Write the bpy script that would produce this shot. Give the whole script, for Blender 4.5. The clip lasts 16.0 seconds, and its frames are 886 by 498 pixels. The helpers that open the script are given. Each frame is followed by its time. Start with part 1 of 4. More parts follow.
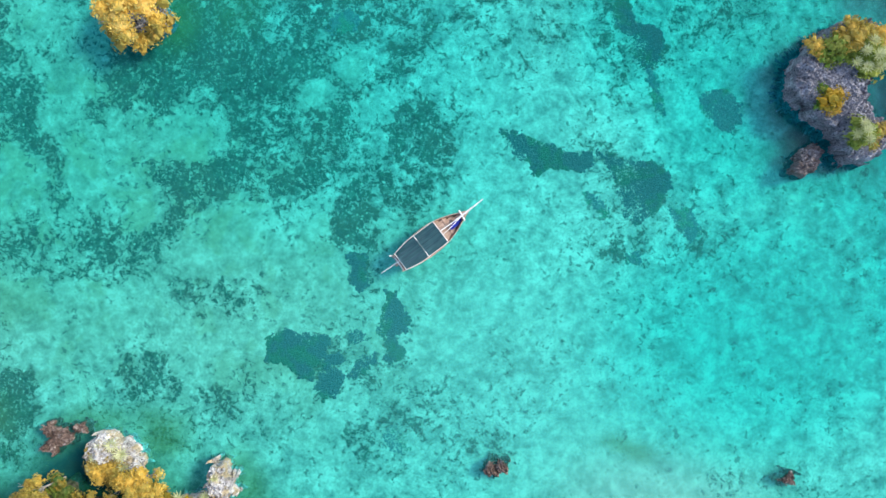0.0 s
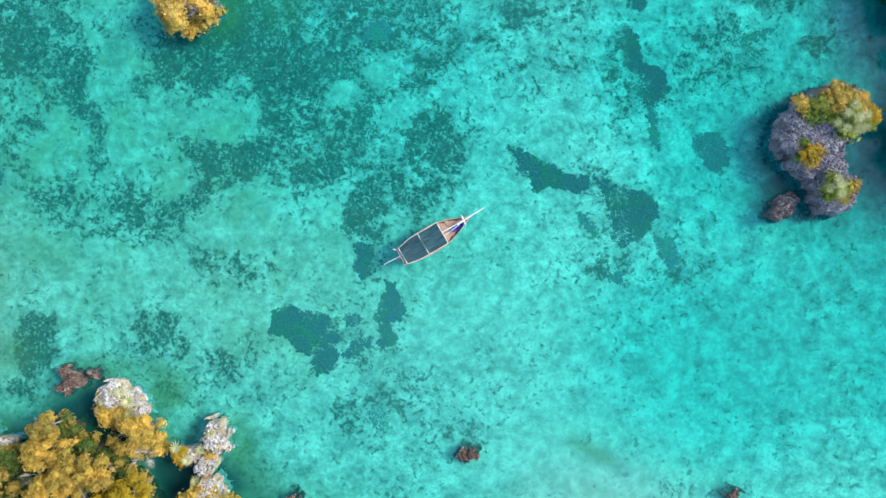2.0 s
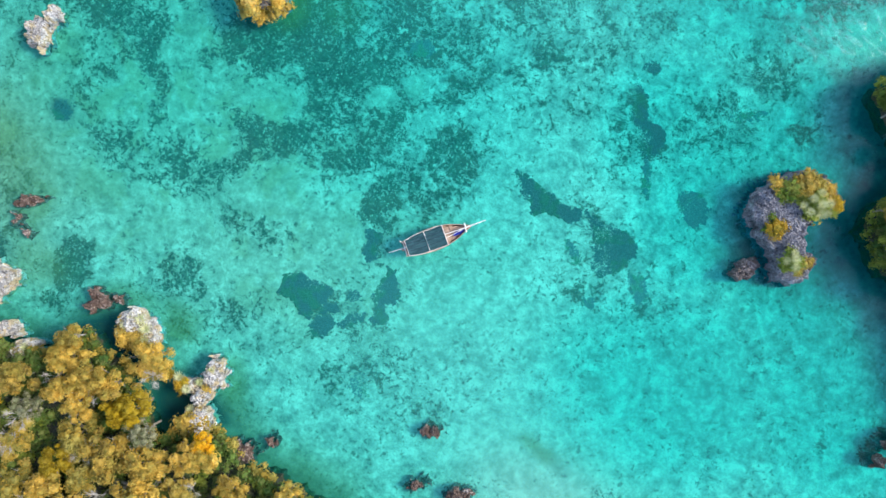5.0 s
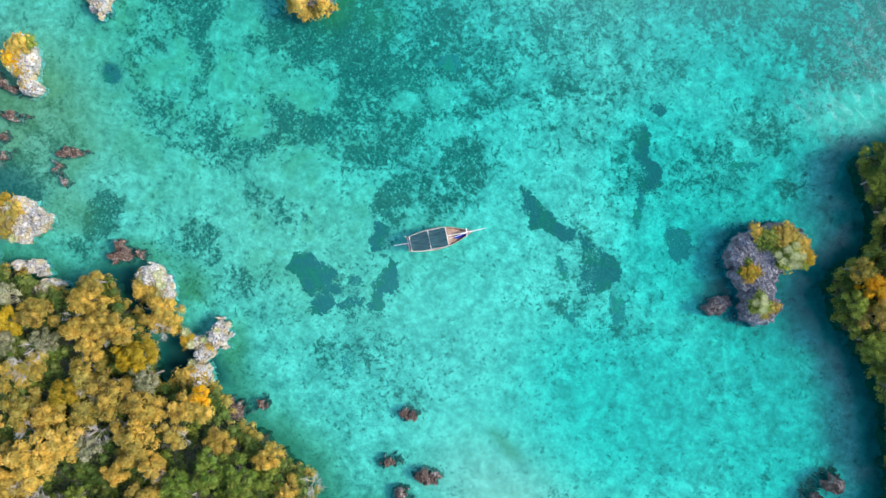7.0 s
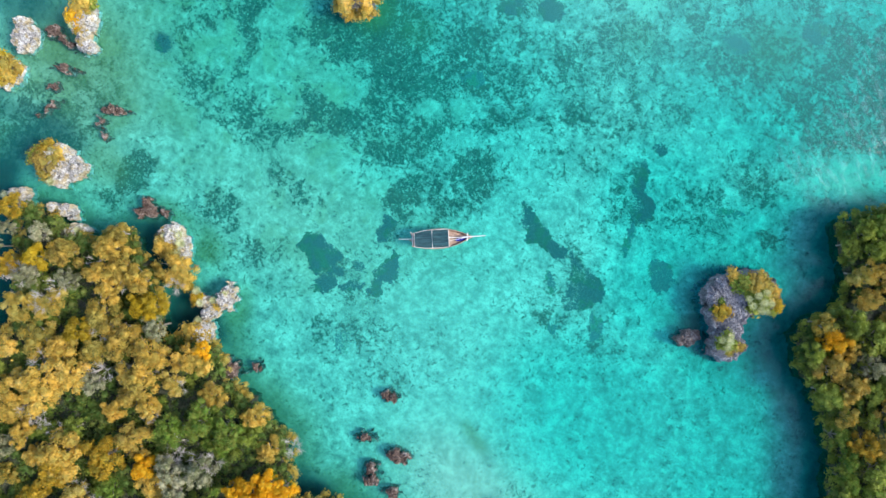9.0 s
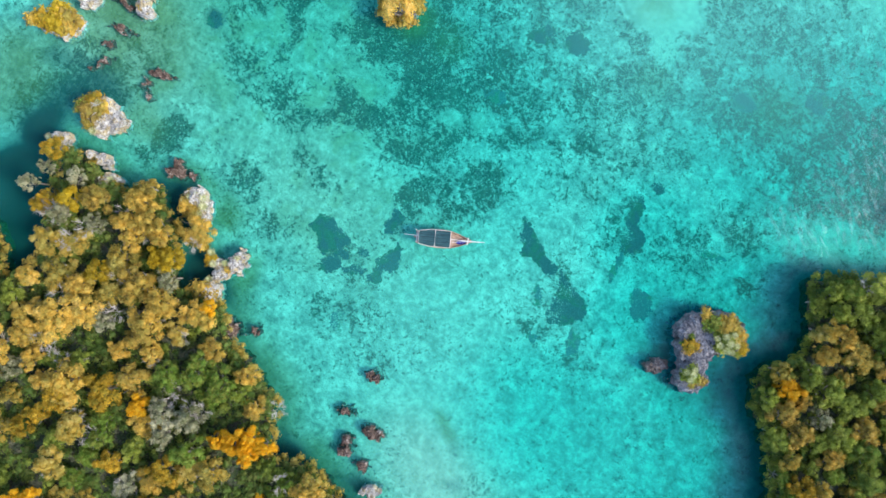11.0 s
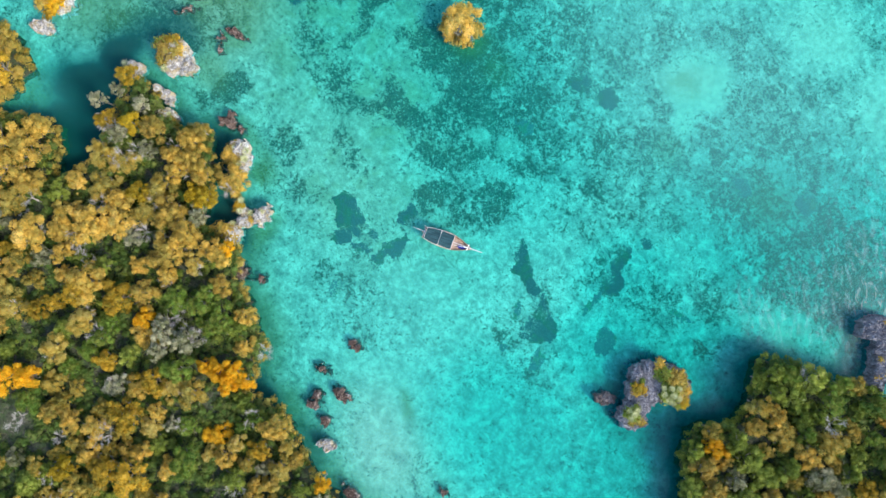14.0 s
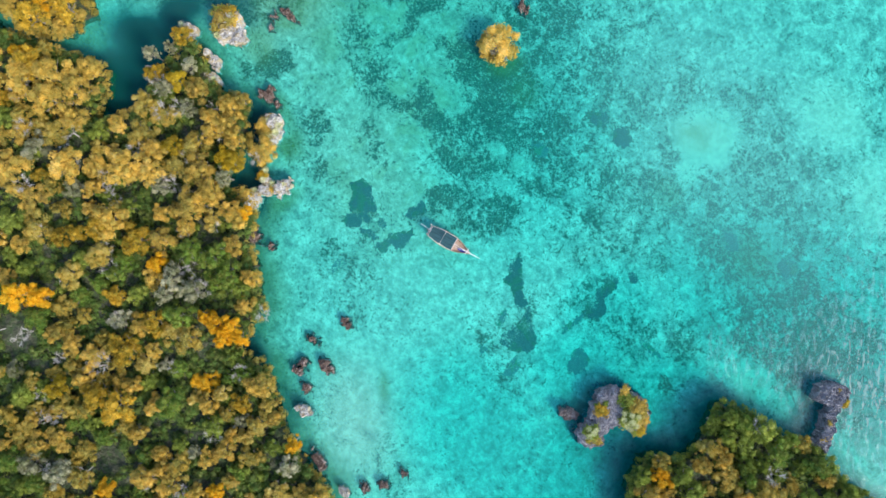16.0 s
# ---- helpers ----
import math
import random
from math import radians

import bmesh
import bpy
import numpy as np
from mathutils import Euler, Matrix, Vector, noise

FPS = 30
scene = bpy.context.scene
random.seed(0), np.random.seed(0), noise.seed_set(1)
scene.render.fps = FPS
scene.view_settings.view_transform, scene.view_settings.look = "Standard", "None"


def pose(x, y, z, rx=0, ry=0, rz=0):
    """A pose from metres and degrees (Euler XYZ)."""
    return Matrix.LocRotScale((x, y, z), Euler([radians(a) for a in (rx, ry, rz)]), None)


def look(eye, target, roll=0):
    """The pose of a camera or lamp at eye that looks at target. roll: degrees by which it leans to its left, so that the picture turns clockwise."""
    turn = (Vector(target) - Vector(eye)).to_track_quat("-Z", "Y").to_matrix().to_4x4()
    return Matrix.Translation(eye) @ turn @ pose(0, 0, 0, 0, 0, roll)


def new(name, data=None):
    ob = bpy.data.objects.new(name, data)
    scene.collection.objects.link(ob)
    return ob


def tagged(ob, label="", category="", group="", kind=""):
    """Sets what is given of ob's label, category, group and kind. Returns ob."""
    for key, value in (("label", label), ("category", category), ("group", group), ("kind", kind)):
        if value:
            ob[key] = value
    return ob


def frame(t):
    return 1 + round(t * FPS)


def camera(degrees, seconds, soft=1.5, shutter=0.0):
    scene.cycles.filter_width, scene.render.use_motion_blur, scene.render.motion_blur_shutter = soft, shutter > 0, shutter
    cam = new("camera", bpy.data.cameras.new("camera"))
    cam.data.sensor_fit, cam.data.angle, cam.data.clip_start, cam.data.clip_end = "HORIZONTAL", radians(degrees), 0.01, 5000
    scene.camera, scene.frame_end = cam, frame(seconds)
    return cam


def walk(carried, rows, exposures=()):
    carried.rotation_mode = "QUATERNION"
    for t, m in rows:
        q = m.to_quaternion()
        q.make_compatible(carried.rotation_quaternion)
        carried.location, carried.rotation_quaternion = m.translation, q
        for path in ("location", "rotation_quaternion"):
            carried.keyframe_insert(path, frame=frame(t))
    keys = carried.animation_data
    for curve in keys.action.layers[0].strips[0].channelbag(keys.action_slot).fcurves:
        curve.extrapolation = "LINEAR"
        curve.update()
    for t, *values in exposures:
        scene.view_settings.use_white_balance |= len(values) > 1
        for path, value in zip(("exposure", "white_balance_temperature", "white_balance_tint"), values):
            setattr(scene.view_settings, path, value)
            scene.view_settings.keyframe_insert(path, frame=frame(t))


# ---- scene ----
cam = camera(72.0, 16.0, soft=1.5)
# seconds, x, y, z, and the turns about x, y and z: a drone that rises and turns while it looks straight down
ROWS = [
    (0.0, -0.44, -0.08, 68.00, -0.36, 0.33, 0.00),
    (1.0, -0.38, -0.10, 71.01, -0.32, 0.37, 3.24),
    (2.0, -0.32, -0.10, 74.10, -0.28, 0.41, 6.61),
    (3.0, -0.26, -0.10, 77.27, -0.24, 0.44, 10.11),
    (4.0, -0.20, -0.09, 80.52, -0.19, 0.48, 13.73),
    (5.0, -0.14, -0.08, 83.83, -0.15, 0.51, 17.48),
    (6.0, -0.09, -0.06, 87.21, -0.11, 0.55, 21.34),
    (7.0, -0.05, -0.03, 90.65, -0.07, 0.59, 25.33),
    (8.0, 0.00, 0.00, 94.14, -0.03, 0.62, 29.44),
    (9.0, 0.04, 0.04, 97.68, 0.01, 0.66, 33.66),
    (10.0, 0.08, 0.09, 101.27, 0.05, 0.70, 38.02),
    (11.0, 0.12, 0.14, 104.90, 0.09, 0.73, 42.50),
    (12.0, 0.15, 0.20, 108.56, 0.14, 0.77, 47.11),
    (13.0, 0.18, 0.26, 112.26, 0.18, 0.81, 51.85),
    (14.0, 0.21, 0.33, 115.98, 0.22, 0.84, 56.74),
    (15.0, 0.23, 0.41, 119.72, 0.26, 0.88, 61.79),
    (16.0, 0.25, 0.50, 123.48, 0.30, 0.91, 66.98),
]
walk(cam, [(t, pose(x, y, z, rx, ry, rz)) for t, x, y, z, rx, ry, rz in ROWS])

# ---- world and sun: hazy tropical sunlight from the east-north-east ----
AZIMUTH, ELEVATION = 22.0, 42.0
world = bpy.data.worlds.new("sky")
scene.world = world
world.use_nodes = True
wt = world.node_tree
sky = wt.nodes.new("ShaderNodeTexSky")
sky.sky_type, sky.sun_disc = "NISHITA", False
sky.sun_elevation, sky.sun_rotation = radians(ELEVATION), radians(90 - AZIMUTH)
sky.air_density, sky.dust_density = 1.0, 1.2
wt.links.new(sky.outputs[0], wt.nodes["Background"].inputs[0])
wt.nodes["Background"].inputs[1].default_value = 0.15
lamp = bpy.data.lights.new("sun", "SUN")
lamp.energy, lamp.angle, lamp.color = 1.85, radians(15), (1.0, 0.95, 0.80)
sun = new("sun", lamp)
sun.matrix_world = look((0, 0, 0), (-math.cos(radians(AZIMUTH)) * math.cos(radians(ELEVATION)), -math.sin(radians(AZIMUTH)) * math.cos(radians(ELEVATION)), -math.sin(radians(ELEVATION))))
scene.view_settings.exposure = 1.19


# ---- materials ----
def material(name, rough=0.8):
    m = bpy.data.materials.new(name)
    m.use_nodes = True
    n, l = m.node_tree.nodes, m.node_tree.links
    b = n["Principled BSDF"]
    b.inputs["Roughness"].default_value = rough
    b.inputs["Specular IOR Level"].default_value = 0.25
    return m, n, l, b


def add(n, kind, **values):
    node = n.new(kind)
    for key, value in values.items():
        if key in ("Scale", "Detail", "Roughness", "Distortion", "Strength", "Distance", "W"):
            node.inputs[key].default_value = value
    return node


def grain(n, l, scale, detail=6, rough=0.6, distortion=0.0, vector=None):
    node = add(n, "ShaderNodeTexNoise", Scale=scale, Detail=detail, Roughness=rough, Distortion=distortion)
    l.new(vector if vector else n.new("ShaderNodeNewGeometry").outputs["Position"], node.inputs["Vector"])
    return node.outputs["Fac"]


def own(n):
    return n.new("ShaderNodeTexCoord").outputs["Object"]


def ramp(n, l, fac, *stops):
    node = n.new("ShaderNodeValToRGB")
    while len(node.color_ramp.elements) < len(stops):
        node.color_ramp.elements.new(0.5)
    for e, (at, colour) in zip(node.color_ramp.elements, stops):
        e.position, e.color = at, (*colour, 1)
    l.new(fac, node.inputs[0])
    return node.outputs[0]


def mixed(n, l, fac, a, b, how="MIX"):
    node = n.new("ShaderNodeMix")
    node.data_type, node.blend_type = "RGBA", how
    for value, socket in ((fac, node.inputs[0]), (a, node.inputs[6]), (b, node.inputs[7])):
        if isinstance(value, tuple):
            socket.default_value = (*value, 1)
        elif isinstance(value, float):
            socket.default_value = value
        else:
            l.new(value, socket)
    return node.outputs[2]


def sums(n, l, how, a, b, clamp=False):
    node = n.new("ShaderNodeMath")
    node.operation, node.use_clamp = how, clamp
    for value, socket in ((a, node.inputs[0]), (b, node.inputs[1])):
        if isinstance(value, (int, float)):
            socket.default_value = value
        else:
            l.new(value, socket)
    return node.outputs[0]


def stepped(n, l, value, low, high):
    node = n.new("ShaderNodeMapRange")
    node.interpolation_type = "SMOOTHSTEP"
    node.inputs[1].default_value, node.inputs[2].default_value = low, high
    l.new(value, node.inputs[0])
    return node.outputs[0]


def bumped(n, l, b, height, strength, distance):
    node = add(n, "ShaderNodeBump", Strength=strength, Distance=distance)
    l.new(height, node.inputs["Height"])
    l.new(node.outputs[0], b.inputs["Normal"])


def stored(n, name):
    node = n.new("ShaderNodeAttribute")
    node.attribute_name = name
    return node.outputs["Fac"]


def chance(n):
    return n.new("ShaderNodeObjectInfo").outputs["Random"]


def cells(n, l, scale):
    """Rounded cells of a given number to the metre: the distance from each one's heart, its place, and two numbers of its own."""
    node = n.new("ShaderNodeTexVoronoi")
    node.inputs["Scale"].default_value = scale
    l.new(n.new("ShaderNodeNewGeometry").outputs["Position"], node.inputs["Vector"])
    split = n.new("ShaderNodeSeparateColor")
    l.new(node.outputs["Color"], split.inputs[0])
    return {"Distance": node.outputs["Distance"], "Position": node.outputs["Position"], "Red": split.outputs[0], "Green": split.outputs[1]}


def seabed_material():
    m, n, l, b = material("coral_sand", 0.9)
    mottle = grain(n, l, 0.42, 4, 0.55, 0.6)
    medium = grain(n, l, 1.1, 6, 0.62, 0.35)
    fine = grain(n, l, 3.4, 4, 0.6)
    broad = grain(n, l, 0.10, 4, 0.55, 0.5)
    blotch = sums(n, l, "ADD", sums(n, l, "MULTIPLY", mottle, 0.42), sums(n, l, "ADD", sums(n, l, "MULTIPLY", medium, 0.40), sums(n, l, "MULTIPLY", fine, 0.18)))
    sand = ramp(n, l, blotch, (0.40, (0.24, 0.31, 0.29)), (0.47, (0.43, 0.49, 0.44)), (0.53, (0.58, 0.62, 0.55)), (0.60, (0.82, 0.85, 0.76)))
    sand = mixed(n, l, sums(n, l, "MULTIPLY", stored(n, "pale"), 0.9, True), sand, mixed(n, l, stepped(n, l, blotch, 0.38, 0.62), (0.58, 0.66, 0.53), (0.82, 0.87, 0.74)))
    # brownish silt in smooth patches
    silt = sums(n, l, "MULTIPLY", stored(n, "silt"), sums(n, l, "ADD", 0.55, sums(n, l, "MULTIPLY", stepped(n, l, grain(n, l, 0.17, 4, 0.6, 0.4), 0.50, 0.62), 0.45)), True)
    sand = mixed(n, l, sums(n, l, "MULTIPLY", silt, 0.62), sand, mixed(n, l, medium, (0.27, 0.285, 0.15), (0.46, 0.455, 0.255)))
    # seagrass in ragged, cloud-edged patches, thick where the meadow is thick
    thick = stored(n, "weed")
    torn = grain(n, l, 0.52, 6, 0.66, 1.1)
    ragged = sums(n, l, "ADD", sums(n, l, "MULTIPLY", grain(n, l, 0.19, 4, 0.6, 0.5), 0.26), sums(n, l, "MULTIPLY", torn, 0.44))
    ragged = sums(n, l, "ADD", ragged, sums(n, l, "MULTIPLY", grain(n, l, 1.8, 4, 0.66, 0.5), 0.30))
    patch = sums(n, l, "ADD", ragged, sums(n, l, "MULTIPLY", sums(n, l, "SUBTRACT", thick, 0.5), 0.235))
    cover = stepped(n, l, patch, 0.512, 0.548)
    stone = cells(n, l, 1.9)
    pebble = sums(n, l, "MULTIPLY", stepped(n, l, sums(n, l, "ADD", stone["Distance"], sums(n, l, "MULTIPLY", fine, 0.35)), 0.52, 0.30), stepped(n, l, stone["Red"], 0.46, 0.60))
    gaps = sums(n, l, "MAXIMUM", sums(n, l, "MULTIPLY", pebble, 0.5), sums(n, l, "MULTIPLY", stepped(n, l, grain(n, l, 2.6, 3, 0.6, 0.4), 0.53, 0.63), 0.72))
    gaps = sums(n, l, "MULTIPLY", gaps, sums(n, l, "SUBTRACT", 1.15, sums(n, l, "MULTIPLY", stepped(n, l, grain(n, l, 0.34, 3, 0.6, 0.4), 0.46, 0.58), 0.75)), True)
    cover = sums(n, l, "MULTIPLY", cover, sums(n, l, "SUBTRACT", 1.0, gaps))
    tone = sums(n, l, "ADD", sums(n, l, "MULTIPLY", medium, 0.7), sums(n, l, "MULTIPLY", torn, 0.3))
    grass = ramp(n, l, tone, (0.36, (0.014, 0.06, 0.056)), (0.50, (0.036, 0.118, 0.098)), (0.64, (0.11, 0.225, 0.18)))
    grass = mixed(n, l, sums(n, l, "MULTIPLY", stepped(n, l, grain(n, l, 0.16, 4, 0.6), 0.46, 0.60), 0.6), grass, mixed(n, l, fine, (0.05, 0.085, 0.075), (0.15, 0.165, 0.13)))
    thin = sums(n, l, "MULTIPLY", stepped(n, l, patch, 0.475, 0.525), 0.30)
    floor_colour = mixed(n, l, sums(n, l, "MAXIMUM", thin, sums(n, l, "MULTIPLY", cover, 0.94)), sand, grass)
    shell = sums(n, l, "MULTIPLY", stepped(n, l, stone["Distance"], 0.34, 0.16), stepped(n, l, stone["Red"], 0.86, 0.88))
    floor_colour = mixed(n, l, sums(n, l, "MULTIPLY", shell, sums(n, l, "MULTIPLY", stepped(n, l, patch, 0.50, 0.54), 0.7)), floor_colour, (0.62, 0.72, 0.58))
    # small loose tufts on the sand round the meadow
    drift = sums(n, l, "ADD", grain(n, l, 0.22, 3, 0.6), sums(n, l, "MULTIPLY", thick, 0.30))
    loose = stepped(n, l, grain(n, l, 1.5, 3, 0.55, 0.4), 0.575, 0.63)
    specks = sums(n, l, "MULTIPLY", stepped(n, l, drift, 0.52, 0.64), loose)
    floor_colour = mixed(n, l, sums(n, l, "MULTIPLY", specks, 0.72), floor_colour, (0.07, 0.135, 0.125))
    moss = sums(n, l, "MULTIPLY", stored(n, "algae"), sums(n, l, "ADD", 0.30, broad), True)
    floor_colour = mixed(n, l, moss, floor_colour, mixed(n, l, medium, (0.08, 0.10, 0.03), (0.30, 0.31, 0.11)))
    # dark muddy bottom, with shade beside islet and eastern shore painted in too
    mud_and_shade = sums(n, l, "MULTIPLY", stored(n, "mud_and_shade"), sums(n, l, "ADD", 0.45, medium), True)
    floor_colour = mixed(n, l, mud_and_shade, floor_colour, mixed(n, l, medium, (0.012, 0.055, 0.072), (0.04, 0.11, 0.115)))
    peat = stepped(n, l, stored(n, "mud_and_shade"), 0.8, 1.5)
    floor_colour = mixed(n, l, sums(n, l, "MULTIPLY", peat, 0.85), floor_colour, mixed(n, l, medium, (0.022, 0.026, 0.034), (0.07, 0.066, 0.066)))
    # a film of fine silt greys everything on the bottom
    floor_colour = mixed(n, l, 1.0, floor_colour, (0.80, 0.745, 0.675), "MULTIPLY")
    l.new(floor_colour, b.inputs["Base Color"])
    bumped(n, l, b, sums(n, l, "ADD", blotch, cover), 0.6, 0.15)
    return m


def water_material():
    m, n, l, b = material("sea_water", 0.05)
    n.remove(b)
    depth = stored(n, "depth")
    tints = n.new("ShaderNodeCombineXYZ")
    for i, k in enumerate((0.64, 0.047, 0.040)):
        l.new(sums(n, l, "POWER", math.exp(-k), depth), tints.inputs[i])
    clear = n.new("ShaderNodeBsdfTransparent")
    l.new(tints.outputs[0], clear.inputs[0])
    haze = n.new("ShaderNodeBsdfDiffuse")
    # cloudy water, and on the open side sky glare painted as haze
    l.new(mixed(n, l, stored(n, "turbid_glare"), (0.05, 0.52, 0.465), (0.17, 0.50, 0.47)), haze.inputs[0])
    body = n.new("ShaderNodeMixShader")
    l.new(sums(n, l, "ADD", sums(n, l, "MULTIPLY", stored(n, "turbid_glare"), 0.30), 0.035), body.inputs[0])
    l.new(clear.outputs[0], body.inputs[1])
    l.new(haze.outputs[0], body.inputs[2])
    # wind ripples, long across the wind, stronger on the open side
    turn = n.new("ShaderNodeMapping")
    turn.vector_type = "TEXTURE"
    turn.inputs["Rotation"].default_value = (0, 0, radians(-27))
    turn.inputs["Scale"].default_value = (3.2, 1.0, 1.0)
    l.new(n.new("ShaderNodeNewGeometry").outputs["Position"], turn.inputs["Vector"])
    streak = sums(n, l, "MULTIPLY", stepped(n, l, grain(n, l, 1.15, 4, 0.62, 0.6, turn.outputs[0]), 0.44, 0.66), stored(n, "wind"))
    chop, calm = grain(n, l, 1.2, 3, 0.5, 0.2), grain(n, l, 1.6, 3, 0.5)
    height = sums(n, l, "ADD", sums(n, l, "MULTIPLY", chop, sums(n, l, "ADD", sums(n, l, "MULTIPLY", streak, 0.22), sums(n, l, "MULTIPLY", stored(n, "wind"), 0.12))), sums(n, l, "MULTIPLY", calm, 0.012))
    bump = add(n, "ShaderNodeBump", Strength=1.0, Distance=0.5)
    l.new(height, bump.inputs["Height"])
    # sheen of the ripples, painted as pale diffuse streaks along the wind
    painted_sheen = n.new("ShaderNodeBsdfDiffuse")
    painted_sheen.inputs[0].default_value = (0.50, 0.72, 0.74, 1)
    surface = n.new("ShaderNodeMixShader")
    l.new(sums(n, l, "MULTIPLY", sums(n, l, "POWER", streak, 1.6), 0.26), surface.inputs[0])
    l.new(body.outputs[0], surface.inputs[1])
    l.new(painted_sheen.outputs[0], surface.inputs[2])
    shine = n.new("ShaderNodeBsdfGlossy")
    l.new(sums(n, l, "ADD", 0.04, sums(n, l, "MULTIPLY", stored(n, "wind"), 0.30)), shine.inputs["Roughness"])
    l.new(bump.outputs[0], shine.inputs["Normal"])
    slant = n.new("ShaderNodeLayerWeight")
    slant.inputs[0].default_value = 0.5
    l.new(bump.outputs[0], slant.inputs["Normal"])
    gloss = sums(n, l, "ADD", sums(n, l, "ADD", 0.009, sums(n, l, "MULTIPLY", stored(n, "wind"), 0.02)), sums(n, l, "MULTIPLY", sums(n, l, "POWER", slant.outputs["Facing"], 5.0), 0.98), True)
    out = n.new("ShaderNodeMixShader")
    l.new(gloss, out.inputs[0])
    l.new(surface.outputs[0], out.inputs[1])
    l.new(shine.outputs[0], out.inputs[2])
    l.new(out.outputs[0], n["Material Output"].inputs["Surface"])
    return m


def rock_material(name, dark, middle, light, moss=None):
    m, n, l, b = material(name, 0.92)
    at = own(n)
    coarse, fine = grain(n, l, 0.7, 6, 0.6, 0.3, at), grain(n, l, 4.5, 8, 0.7, 0.0, at)
    both = sums(n, l, "ADD", sums(n, l, "MULTIPLY", coarse, 0.5), sums(n, l, "MULTIPLY", fine, 0.5))
    colour = ramp(n, l, both, (0.36, dark), (0.5, middle), (0.64, light))
    if moss:
        colour = mixed(n, l, sums(n, l, "MULTIPLY", stepped(n, l, grain(n, l, 0.9, 6, 0.65, 0.0, at), 0.46, 0.58), 0.75), colour, moss)
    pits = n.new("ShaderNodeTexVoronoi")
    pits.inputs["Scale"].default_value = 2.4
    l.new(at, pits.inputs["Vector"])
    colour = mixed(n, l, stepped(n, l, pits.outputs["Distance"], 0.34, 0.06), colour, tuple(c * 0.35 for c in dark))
    l.new(colour, b.inputs["Base Color"])
    bumped(n, l, b, sums(n, l, "ADD", fine, pits.outputs["Distance"]), 0.9, 0.25)
    return m


def leaf_material(name, *colours, under=(0.07, 0.11, 0.018)):
    """Leaves in several tones, by leaf, by spray and by stretch of wood, with some of another season among them."""
    m, n, l, b = material(name, 0.6)
    tone = n.new("ShaderNodeNewGeometry").outputs["Random Per Island"]
    patch, stretch = grain(n, l, 0.55, 4, 0.6, 0.0, own(n)), grain(n, l, 0.16, 3, 0.6, 0.5)
    value = sums(n, l, "ADD", sums(n, l, "MULTIPLY", tone, 0.26), sums(n, l, "MULTIPLY", sums(n, l, "SUBTRACT", patch, 0.20), 0.95))
    value = sums(n, l, "ADD", value, sums(n, l, "MULTIPLY", sums(n, l, "SUBTRACT", chance(n), 0.5), 0.25))
    value = sums(n, l, "ADD", value, sums(n, l, "MULTIPLY", sums(n, l, "SUBTRACT", stretch, 0.5), 0.7))
    colour = ramp(n, l, value, *[(0.12 + 0.76 * i / (len(colours) - 1), c) for i, c in enumerate(colours)])
    other = stepped(n, l, sums(n, l, "ADD", sums(n, l, "MULTIPLY", tone, 0.35), grain(n, l, 0.50, 4, 0.65, 0.4)), 0.66, 0.78)
    colour = mixed(n, l, sums(n, l, "MULTIPLY", other, 0.6), colour, under)
    l.new(colour, b.inputs["Base Color"])
    glow = n.new("ShaderNodeBsdfTranslucent")
    l.new(colour, glow.inputs[0])
    mix = n.new("ShaderNodeMixShader")
    mix.inputs[0].default_value = 0.34
    l.new(b.outputs[0], mix.inputs[1])
    l.new(glow.outputs[0], mix.inputs[2])
    l.new(mix.outputs[0], n["Material Output"].inputs["Surface"])
    return m


def seagrass_material(name, dark, middle, light):
    m, n, l, b = material(name, 0.85)
    tone, broad = n.new("ShaderNodeNewGeometry").outputs["Random Per Island"], grain(n, l, 0.35, 4, 0.6)
    blade = ramp(n, l, tone, (0.1, dark), (0.6, middle), (1.0, light))
    l.new(mixed(n, l, sums(n, l, "MULTIPLY", stepped(n, l, broad, 0.50, 0.62), 0.8), blade, mixed(n, l, 1.0, blade, (0.72, 1.25, 0.74), "MULTIPLY")), b.inputs["Base Color"])
    return m


def wood_material(name, dark, light, scale=3.0, rough=0.7):
    m, n, l, b = material(name, rough)
    turn = n.new("ShaderNodeMapping")
    turn.inputs["Scale"].default_value = (0.25, 3.0, 3.0)
    l.new(own(n), turn.inputs["Vector"])
    streak = grain(n, l, scale, 6, 0.65, 0.2, turn.outputs[0])
    worn = grain(n, l, 1.2, 4, 0.6, 0.0, own(n))
    colour = ramp(n, l, sums(n, l, "ADD", sums(n, l, "MULTIPLY", streak, 0.6), sums(n, l, "MULTIPLY", worn, 0.4)), (0.35, dark), (0.65, light))
    l.new(colour, b.inputs["Base Color"])
    bumped(n, l, b, streak, 0.4, 0.03)
    return m


SEABED, WATER = seabed_material(), water_material()
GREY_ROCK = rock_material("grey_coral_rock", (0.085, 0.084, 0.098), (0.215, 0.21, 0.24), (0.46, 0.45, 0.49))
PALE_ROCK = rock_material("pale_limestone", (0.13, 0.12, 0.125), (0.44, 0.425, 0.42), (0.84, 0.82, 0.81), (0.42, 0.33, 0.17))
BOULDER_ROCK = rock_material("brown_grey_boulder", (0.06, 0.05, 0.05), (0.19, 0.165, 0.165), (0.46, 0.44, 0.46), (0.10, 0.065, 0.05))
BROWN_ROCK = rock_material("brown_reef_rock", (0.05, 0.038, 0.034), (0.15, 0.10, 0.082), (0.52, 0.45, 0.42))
SOIL = rock_material("island_ground", (0.03, 0.038, 0.024), (0.06, 0.068, 0.042), (0.12, 0.115, 0.085), (0.045, 0.08, 0.025))
MEADOW = seagrass_material("seagrass", (0.040, 0.092, 0.098), (0.055, 0.115, 0.118), (0.08, 0.145, 0.148))
